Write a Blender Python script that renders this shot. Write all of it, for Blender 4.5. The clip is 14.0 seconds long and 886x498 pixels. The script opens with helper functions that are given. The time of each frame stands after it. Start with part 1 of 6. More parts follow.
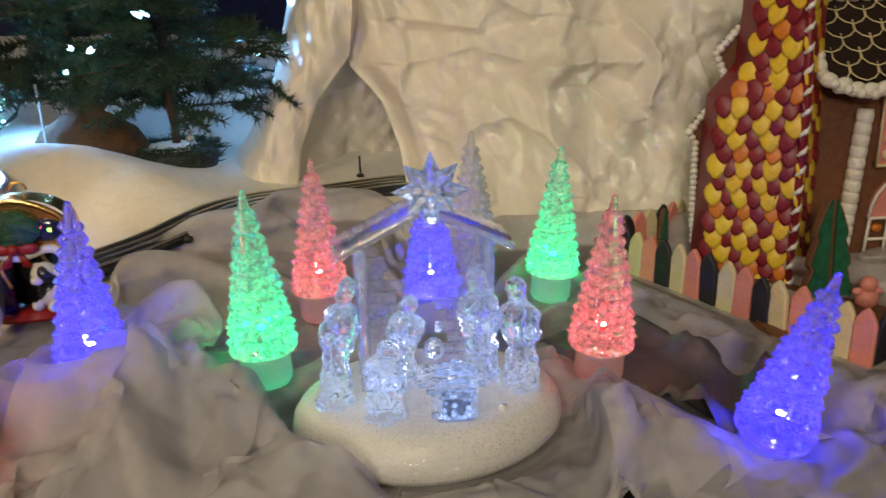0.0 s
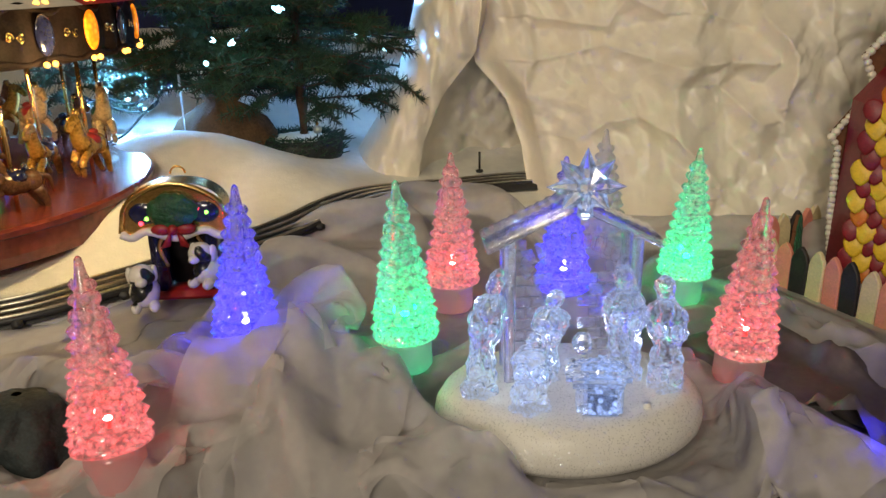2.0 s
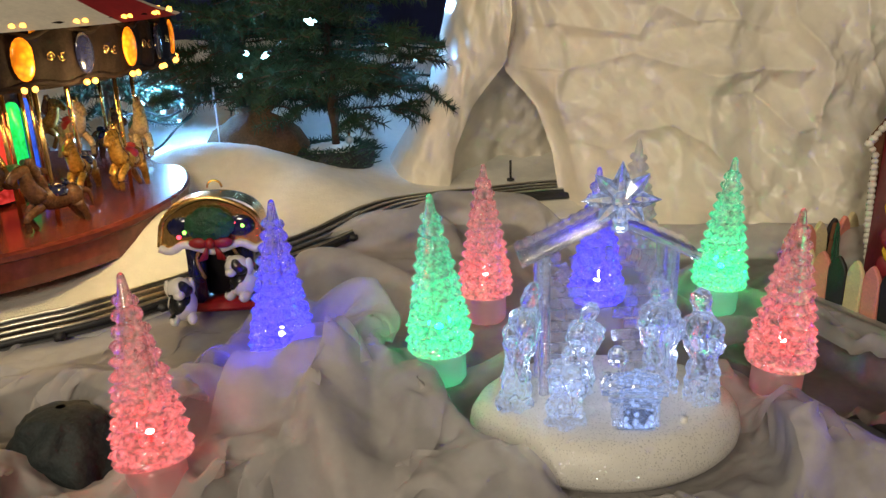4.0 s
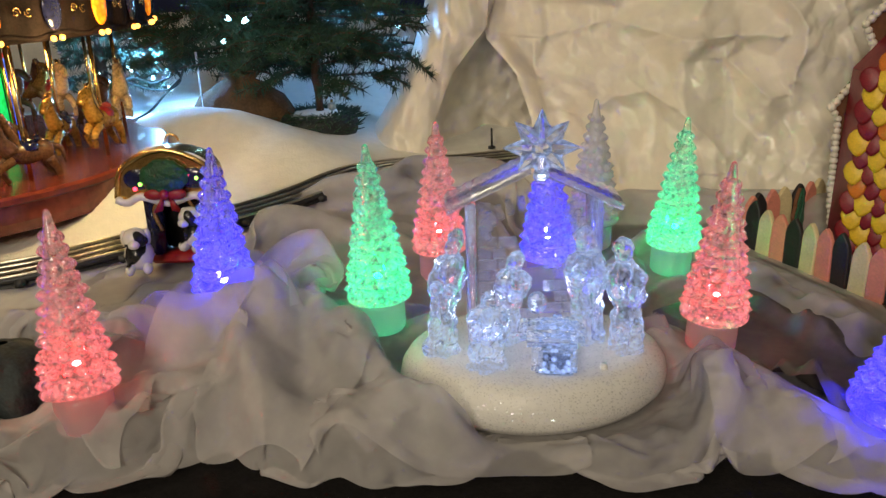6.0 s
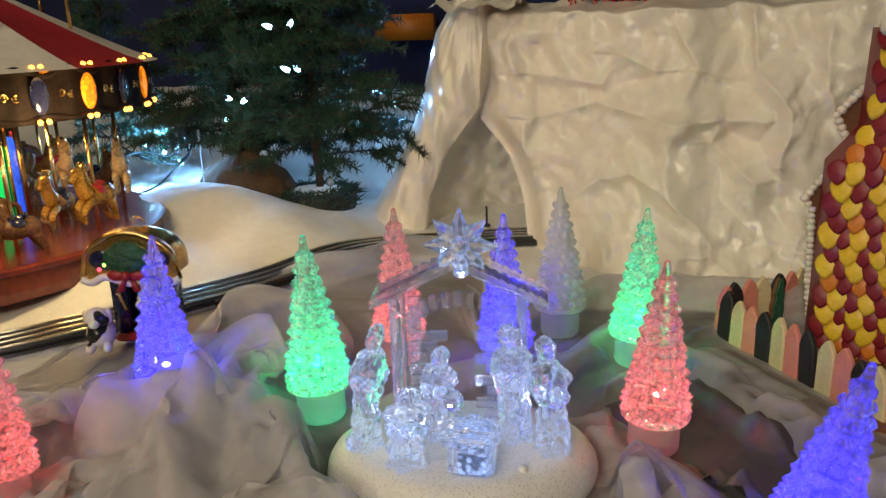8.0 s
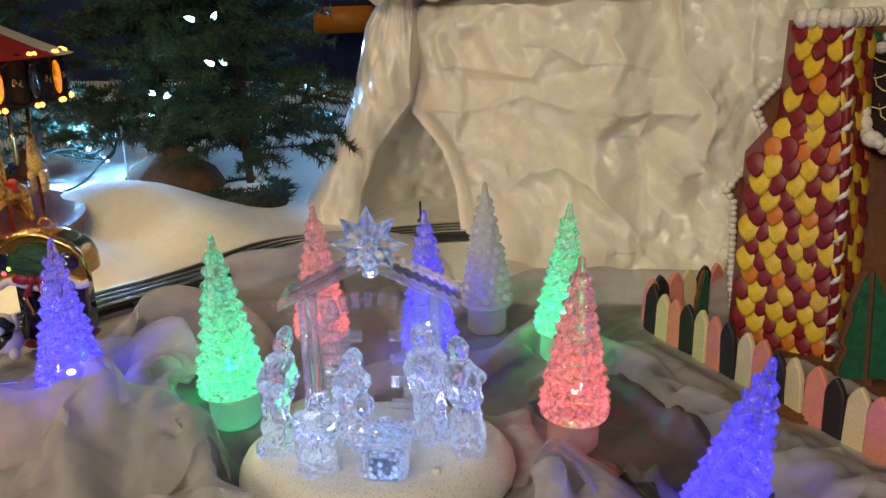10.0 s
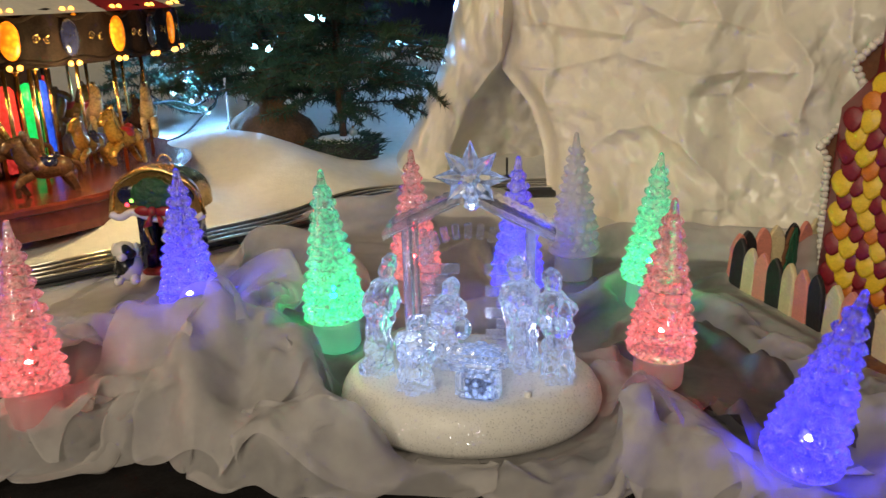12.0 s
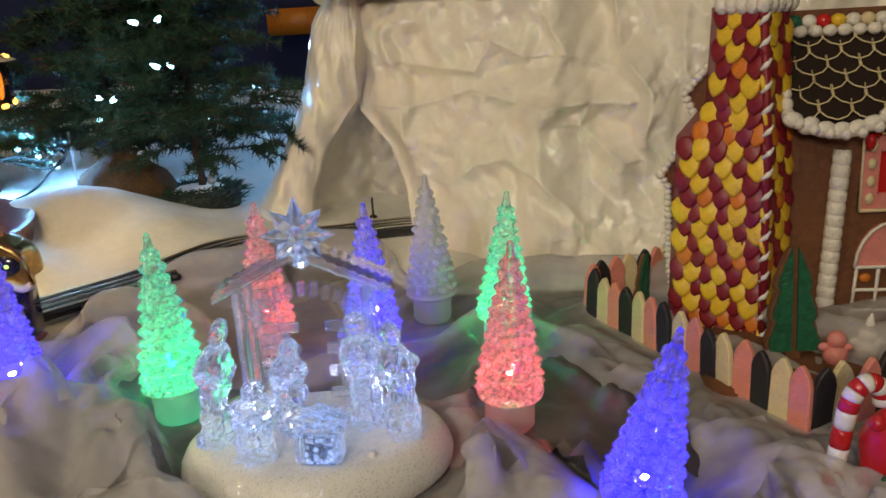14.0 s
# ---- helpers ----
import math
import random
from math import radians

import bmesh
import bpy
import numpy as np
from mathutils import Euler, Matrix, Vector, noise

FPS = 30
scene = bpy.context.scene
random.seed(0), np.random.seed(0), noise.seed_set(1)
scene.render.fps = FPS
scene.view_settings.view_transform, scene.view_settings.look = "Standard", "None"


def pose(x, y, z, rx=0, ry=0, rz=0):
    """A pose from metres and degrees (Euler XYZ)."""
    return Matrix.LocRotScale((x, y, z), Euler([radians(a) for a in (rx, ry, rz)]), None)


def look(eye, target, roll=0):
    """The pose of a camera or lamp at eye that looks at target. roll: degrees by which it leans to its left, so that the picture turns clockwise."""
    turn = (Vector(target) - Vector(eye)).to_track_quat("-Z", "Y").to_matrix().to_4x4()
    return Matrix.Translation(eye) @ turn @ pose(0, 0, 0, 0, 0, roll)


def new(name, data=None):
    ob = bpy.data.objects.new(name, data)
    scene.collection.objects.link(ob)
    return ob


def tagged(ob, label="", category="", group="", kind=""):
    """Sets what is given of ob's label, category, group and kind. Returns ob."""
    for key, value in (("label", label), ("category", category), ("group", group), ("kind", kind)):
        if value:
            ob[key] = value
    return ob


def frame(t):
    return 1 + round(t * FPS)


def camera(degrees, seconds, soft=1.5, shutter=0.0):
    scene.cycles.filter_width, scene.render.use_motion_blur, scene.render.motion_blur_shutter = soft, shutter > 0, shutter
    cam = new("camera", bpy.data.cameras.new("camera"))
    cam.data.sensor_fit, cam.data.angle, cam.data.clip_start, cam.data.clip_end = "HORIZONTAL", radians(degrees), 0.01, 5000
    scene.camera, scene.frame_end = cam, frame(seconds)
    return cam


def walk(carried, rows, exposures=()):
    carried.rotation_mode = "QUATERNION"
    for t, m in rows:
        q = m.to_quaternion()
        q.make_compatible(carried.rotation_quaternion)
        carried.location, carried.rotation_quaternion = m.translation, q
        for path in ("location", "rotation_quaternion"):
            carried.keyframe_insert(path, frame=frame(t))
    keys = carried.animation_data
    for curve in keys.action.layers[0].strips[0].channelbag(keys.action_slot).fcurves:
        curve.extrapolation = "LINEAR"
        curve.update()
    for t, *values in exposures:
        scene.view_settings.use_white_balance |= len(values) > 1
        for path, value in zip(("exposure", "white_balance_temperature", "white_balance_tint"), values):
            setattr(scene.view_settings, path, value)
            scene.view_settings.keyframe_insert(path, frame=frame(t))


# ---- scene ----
cam = camera(56.9, 14.0, soft=1.4, shutter=0.4)
PATH = [
    (0, (-0.0093, -0.4903, 0.3017), (0.0489, 1.3949, -0.3635), -1.38),
    (0.5, (-0.0284, -0.4982, 0.3027), (-0.0529, 1.3946, -0.3429), -1.22),
    (1, (-0.0413, -0.4984, 0.3003), (-0.1187, 1.3913, -0.3502), -0.96),
    (1.5, (-0.0463, -0.4963, 0.3009), (-0.1611, 1.3854, -0.3668), -0.86),
    (2, (-0.0504, -0.5002, 0.3021), (-0.2002, 1.3801, -0.3628), -1.06),
    (2.5, (-0.0535, -0.502, 0.3042), (-0.2354, 1.3758, -0.3597), -1.25),
    (3, (-0.0526, -0.5018, 0.3072), (-0.2539, 1.3773, -0.3475), -1.31),
    (5.3, (-0.0556, -0.5006, 0.309), (-0.288, 1.3756, -0.3435), -2.7),
    (5.5, (-0.0404, -0.5021, 0.3037), (-0.2684, 1.3706, -0.3603), -2.38),
    (6, (0.0122, -0.5107, 0.2872), (-0.2749, 1.3456, -0.3994), -1.95),
    (6.5, (0.0461, -0.5136, 0.2896), (-0.3126, 1.3347, -0.3849), -1.36),
    (7, (0.064, -0.5113, 0.2941), (-0.3541, 1.3387, -0.3405), -1.34),
    (7.5, (0.0836, -0.5004, 0.3048), (-0.3617, 1.3635, -0.2677), -1.51),
    (8, (0.0956, -0.4893, 0.3053), (-0.3297, 1.3886, -0.2355), -1.95),
    (8.5, (0.1016, -0.4734, 0.3041), (-0.2626, 1.4165, -0.2397), -2.37),
    (8.6, (0.1075, -0.4671, 0.3078), (-0.2406, 1.4254, -0.2376), -2.83),
    (10.8, (0.121, -0.4812, 0.2954), (-0.1811, 1.4098, -0.2815), -1.5),
    (11, (0.1182, -0.4848, 0.2896), (-0.2114, 1.3963, -0.3046), -1.28),
    (11.5, (0.1132, -0.4979, 0.2886), (-0.2982, 1.356, -0.3391), -1.31),
    (12, (0.1102, -0.5088, 0.2894), (-0.3764, 1.3294, -0.3304), -1.54),
    (12.5, (0.1162, -0.5109, 0.2888), (-0.4258, 1.3145, -0.3228), -2.0),
    (13, (0.1212, -0.5089, 0.2888), (-0.4136, 1.3187, -0.3226), -2.78),
    (13.5, (0.1531, -0.4956, 0.2928), (-0.2275, 1.3771, -0.2972), -3.72),
    (14, (0.1508, -0.483, 0.2996), (-0.1027, 1.419, -0.2645), -3.36),
]
walk(cam, [(t, look(eye, target, roll)) for t, eye, target, roll in PATH])

# ---- world and light ----
world = bpy.data.worlds.new("world")
scene.world = world
world.use_nodes = True
world.node_tree.nodes["Background"].inputs[0].default_value = (1.0, 0.82, 0.62, 1)
world.node_tree.nodes["Background"].inputs[1].default_value = 0.05


def area_lamp(name, eye, target, size, power, color):
    data = bpy.data.lights.new(name, "AREA")
    data.shape, data.size, data.energy, data.color = "DISK", size, power, color
    ob = new(name, data)
    ob.matrix_world = look(eye, target)
    return ob


def point_lamp(name, place, power, color, radius=0.004):
    data = bpy.data.lights.new(name, "POINT")
    data.energy, data.color, data.shadow_soft_size = power, color, radius
    ob = new(name, data)
    ob.location = place
    return ob


WARM = (1.0, 0.87, 0.60)
area_lamp("ceiling_downlight", (0.55, -0.35, 1.88), (0.45, 0.3, 0.18), 0.16, 1.5, WARM)
area_lamp("ceiling_downlight", (-0.75, -0.25, 1.88), (-0.35, 0.3, 0), 0.16, 3.4, WARM)
# fill light added behind the camera, low, to brighten upright faces
area_lamp("added_front_light", (-0.3, -2.40, 1.15), (0.0, 0.2, 0.1), 0.55, 24, (1.0, 0.87, 0.67))
area_lamp("ceiling_downlight", (-0.9, -1.5, 1.88), (0.0, 0.25, 0.1), 0.30, 17, WARM)

# ---- materials ----


def material(name, color, rough=0.6, metal=0.0, vary=0.0, scale=40.0, bump=0.0, bump_scale=120.0, **more):
    """A surface with colour variation at two scales and fine relief."""
    m = bpy.data.materials.new(name)
    m.use_nodes = True
    nt = m.node_tree
    b = nt.nodes["Principled BSDF"]
    b.inputs["Base Color"].default_value = (*color, 1)
    b.inputs["Roughness"].default_value = rough
    b.inputs["Metallic"].default_value = metal
    for key, value in more.items():
        b.inputs[key.replace("_", " ")].default_value = value
    co = nt.nodes.new("ShaderNodeTexCoord")
    if vary:
        big, small = nt.nodes.new("ShaderNodeTexNoise"), nt.nodes.new("ShaderNodeTexNoise")
        big.inputs["Scale"].default_value, small.inputs["Scale"].default_value = scale, scale * 7
        add = nt.nodes.new("ShaderNodeMath")
        add.operation = "ADD"
        ramp = nt.nodes.new("ShaderNodeValToRGB")
        ramp.color_ramp.elements[0].color = (*[c * (1 - vary) for c in color], 1)
        ramp.color_ramp.elements[1].color = (*[min(1, c * (1 + vary)) for c in color], 1)
        ramp.color_ramp.elements[0].position, ramp.color_ramp.elements[1].position = 0.36, 0.64
        half = nt.nodes.new("ShaderNodeMath")
        half.operation = "MULTIPLY"
        half.inputs[1].default_value = 0.5
        nt.links.new(co.outputs["Object"], big.inputs["Vector"])
        nt.links.new(co.outputs["Object"], small.inputs["Vector"])
        nt.links.new(big.outputs["Fac"], add.inputs[0])
        nt.links.new(small.outputs["Fac"], add.inputs[1])
        nt.links.new(add.outputs[0], half.inputs[0])
        nt.links.new(half.outputs[0], ramp.inputs["Fac"])
        nt.links.new(ramp.outputs["Color"], b.inputs["Base Color"])
    if bump:
        n, bp = nt.nodes.new("ShaderNodeTexNoise"), nt.nodes.new("ShaderNodeBump")
        n.inputs["Scale"].default_value, n.inputs["Detail"].default_value = bump_scale, 5
        bp.inputs["Strength"].default_value, bp.inputs["Distance"].default_value = bump, 0.002
        nt.links.new(co.outputs["Object"], n.inputs["Vector"])
        nt.links.new(n.outputs["Fac"], bp.inputs["Height"])
        nt.links.new(bp.outputs["Normal"], b.inputs["Normal"])
    return m


def glowing(name, color, strength, grain=0.0):
    m = bpy.data.materials.new(name)
    m.use_nodes = True
    b = m.node_tree.nodes["Principled BSDF"]
    b.inputs["Base Color"].default_value = (*color, 1)
    b.inputs["Emission Color"].default_value = (*color, 1)
    b.inputs["Emission Strength"].default_value = strength
    if grain:
        nt = m.node_tree
        co, cell, rng = nt.nodes.new("ShaderNodeTexCoord"), nt.nodes.new("ShaderNodeTexVoronoi"), nt.nodes.new("ShaderNodeMapRange")
        cell.inputs["Scale"].default_value = grain
        rng.inputs["From Max"].default_value = 0.8
        rng.inputs["To Min"].default_value, rng.inputs["To Max"].default_value = strength * 1.7, strength * 0.25
        b.inputs["Roughness"].default_value = 0.2
        nt.links.new(co.outputs["Object"], cell.inputs["Vector"])
        nt.links.new(cell.outputs["Distance"], rng.inputs["Value"])
        nt.links.new(rng.outputs[0], b.inputs["Emission Strength"])
    return m


def creased(m, scale, depth):
    """Adds long sharp creases to a paper-like surface."""
    nt = m.node_tree
    fine = next(n for n in nt.nodes if n.bl_idname == "ShaderNodeBump")
    co = next(n for n in nt.nodes if n.bl_idname == "ShaderNodeTexCoord")
    for k, s in ((1.0, scale), (0.4, scale * 2.7)):
        n, bp = nt.nodes.new("ShaderNodeTexNoise"), nt.nodes.new("ShaderNodeBump")
        n.noise_type = "RIDGED_MULTIFRACTAL"
        n.inputs["Scale"].default_value, n.inputs["Detail"].default_value, n.inputs["Distortion"].default_value = s, 1.5, 0.25
        bp.inputs["Strength"].default_value, bp.inputs["Distance"].default_value = 0.8, depth * k
        nt.links.new(co.outputs["Object"], n.inputs["Vector"])
        nt.links.new(n.outputs["Fac"], bp.inputs["Height"])
        if fine.inputs["Normal"].is_linked:
            nt.links.new(fine.inputs["Normal"].links[0].from_socket, bp.inputs["Normal"])
        nt.links.new(bp.outputs["Normal"], fine.inputs["Normal"])
    return m


def crystal(name, tint, clear=0.45, glow=None, power=0.0, low=0.02, high=0.11, milk=0.05, grain=210, spots=(2.6, 0.16), gloss=0.06):
    """Moulded acrylic: clear, glossy, a little milky; a lit one has the light of the lamp in its foot put in as
    emission, weaker upwards and spotted like glints.
    """
    m = bpy.data.materials.new(name)
    m.use_nodes = True
    nt = m.node_tree
    nt.nodes.remove(nt.nodes["Principled BSDF"])
    out = nt.nodes["Material Output"]
    glass, see, matt = nt.nodes.new("ShaderNodeBsdfGlass"), nt.nodes.new("ShaderNodeBsdfTransparent"), nt.nodes.new("ShaderNodeBsdfTranslucent")
    glass.inputs["Color"].default_value, glass.inputs["Roughness"].default_value, glass.inputs["IOR"].default_value = (*tint, 1), 0.02, 1.46
    see.inputs["Color"].default_value = (*tint, 1)
    matt.inputs["Color"].default_value = (*tint, 1)
    dull, half = nt.nodes.new("ShaderNodeBsdfDiffuse"), nt.nodes.new("ShaderNodeMixShader")
    dull.inputs["Color"].default_value = (*tint, 1)
    nt.links.new(matt.outputs[0], half.inputs[1])
    nt.links.new(dull.outputs[0], half.inputs[2])
    one, two = nt.nodes.new("ShaderNodeMixShader"), nt.nodes.new("ShaderNodeMixShader")
    one.inputs[0].default_value, two.inputs[0].default_value = clear, milk
    nt.links.new(glass.outputs[0], one.inputs[1])
    nt.links.new(see.outputs[0], one.inputs[2])
    nt.links.new(one.outputs[0], two.inputs[1])
    nt.links.new(half.outputs[0], two.inputs[2])
    coat, skin = nt.nodes.new("ShaderNodeBsdfAnisotropic"), nt.nodes.new("ShaderNodeMixShader")
    coat.inputs["Roughness"].default_value, skin.inputs[0].default_value = 0.16, gloss
    nt.links.new(two.outputs[0], skin.inputs[1])
    nt.links.new(coat.outputs[0], skin.inputs[2])
    last = two = skin
    # emission stands in for the inner lamp's spread, its cell spots for sparkle
    if glow:
        co, sep, rng = nt.nodes.new("ShaderNodeTexCoord"), nt.nodes.new("ShaderNodeSeparateXYZ"), nt.nodes.new("ShaderNodeMapRange")
        noi, mul, em, add = nt.nodes.new("ShaderNodeTexVoronoi"), nt.nodes.new("ShaderNodeMath"), nt.nodes.new("ShaderNodeEmission"), nt.nodes.new("ShaderNodeAddShader")
        rng.inputs["From Min"].default_value, rng.inputs["From Max"].default_value = low, high
        rng.inputs["To Min"].default_value, rng.inputs["To Max"].default_value = power, power * 0.45
        noi.inputs["Scale"].default_value = grain
        mul.operation = "MULTIPLY"
        em.inputs["Color"].default_value = (*glow, 1)
        r2 = nt.nodes.new("ShaderNodeMapRange")
        r2.inputs["From Max"].default_value = 0.7
        r2.inputs["To Min"].default_value, r2.inputs["To Max"].default_value = spots
        nt.links.new(co.outputs["Object"], sep.inputs[0])
        nt.links.new(co.outputs["Object"], noi.inputs["Vector"])
        nt.links.new(sep.outputs["Z"], rng.inputs["Value"])
        nt.links.new(noi.outputs["Distance"], r2.inputs["Value"])
        nt.links.new(rng.outputs[0], mul.inputs[0])
        nt.links.new(r2.outputs[0], mul.inputs[1])
        nt.links.new(mul.outputs[0], em.inputs["Strength"])
        nt.links.new(two.outputs[0], add.inputs[0])
        nt.links.new(em.outputs[0], add.inputs[1])
        last = add
    nt.links.new(last.outputs[0], out.inputs["Surface"])
    return m


def sheer(name, color, through_it, open_part):
    """Thin woven cloth: matt, lets light through, a little see-through."""
    m = material(name, color, 0.85, vary=0.10, scale=14, bump=0.25, bump_scale=900)
    nt = m.node_tree
    b, out = nt.nodes["Principled BSDF"], nt.nodes["Material Output"]
    tr, see = nt.nodes.new("ShaderNodeBsdfTranslucent"), nt.nodes.new("ShaderNodeBsdfTransparent")
    tr.inputs["Color"].default_value = (*color, 1)
    one, two = nt.nodes.new("ShaderNodeMixShader"), nt.nodes.new("ShaderNodeMixShader")
    one.inputs[0].default_value, two.inputs[0].default_value = through_it, open_part
    nt.links.new(b.outputs[0], one.inputs[1])
    nt.links.new(tr.outputs[0], one.inputs[2])
    nt.links.new(one.outputs[0], two.inputs[1])
    nt.links.new(see.outputs[0], two.inputs[2])
    nt.links.new(two.outputs[0], out.inputs["Surface"])
    return m


def glitter(name):
    """White resin with fine glitter flakes."""
    m = material(name, (0.80, 0.785, 0.75), 0.42, vary=0.03, scale=30, Subsurface_Weight=0.15, Subsurface_Radius=(0.01, 0.01, 0.01))
    nt = m.node_tree
    b = nt.nodes["Principled BSDF"]
    co, vo, ra, bp = nt.nodes.new("ShaderNodeTexCoord"), nt.nodes.new("ShaderNodeTexVoronoi"), nt.nodes.new("ShaderNodeValToRGB"), nt.nodes.new("ShaderNodeVectorMath")
    vo.inputs["Scale"].default_value = 1500
    ge = nt.nodes.new("ShaderNodeNewGeometry")
    sub = nt.nodes.new("ShaderNodeVectorMath")
    sub.operation, sub.inputs[1].default_value = "SUBTRACT", (0.5, 0.5, 0.5)
    bp.operation, bp.inputs["Scale"].default_value = "SCALE", 0.75
    ad, nm = nt.nodes.new("ShaderNodeVectorMath"), nt.nodes.new("ShaderNodeVectorMath")
    ad.operation, nm.operation = "ADD", "NORMALIZE"
    flake, mix, sep, pick, hue = nt.nodes.new("ShaderNodeBsdfAnisotropic"), nt.nodes.new("ShaderNodeMixShader"), nt.nodes.new("ShaderNodeSeparateColor"), nt.nodes.new("ShaderNodeMath"), nt.nodes.new("ShaderNodeMixRGB")
    flake.inputs["Roughness"].default_value = 0.25
    pick.operation, pick.inputs[1].default_value = "GREATER_THAN", 0.90
    hue.inputs["Fac"].default_value, hue.inputs["Color1"].default_value = 0.35, (1, 1, 1, 1)
    nt.links.new(co.outputs["Object"], vo.inputs["Vector"])
    nt.links.new(vo.outputs["Color"], sub.inputs[0])
    nt.links.new(vo.outputs["Color"], sep.inputs[0])
    nt.links.new(vo.outputs["Color"], hue.inputs["Color2"])
    nt.links.new(hue.outputs[0], flake.inputs["Color"])
    nt.links.new(sep.outputs[2], pick.inputs[0])
    nt.links.new(sub.outputs[0], bp.inputs[0])
    nt.links.new(ge.outputs["Normal"], ad.inputs[0])
    nt.links.new(bp.outputs[0], ad.inputs[1])
    nt.links.new(ad.outputs[0], nm.inputs[0])
    nt.links.new(nm.outputs[0], flake.inputs["Normal"])
    soft = nt.nodes.new("ShaderNodeMath")
    soft.operation, soft.inputs[1].default_value = "MULTIPLY", 0.34
    nt.links.new(pick.outputs[0], soft.inputs[0])
    nt.links.new(soft.outputs[0], mix.inputs[0])
    nt.links.new(b.outputs[0], mix.inputs[1])
    nt.links.new(flake.outputs[0], mix.inputs[2])
    nt.links.new(mix.outputs[0], nt.nodes["Material Output"].inputs["Surface"])
    nt.nodes.remove(ra)
    return m


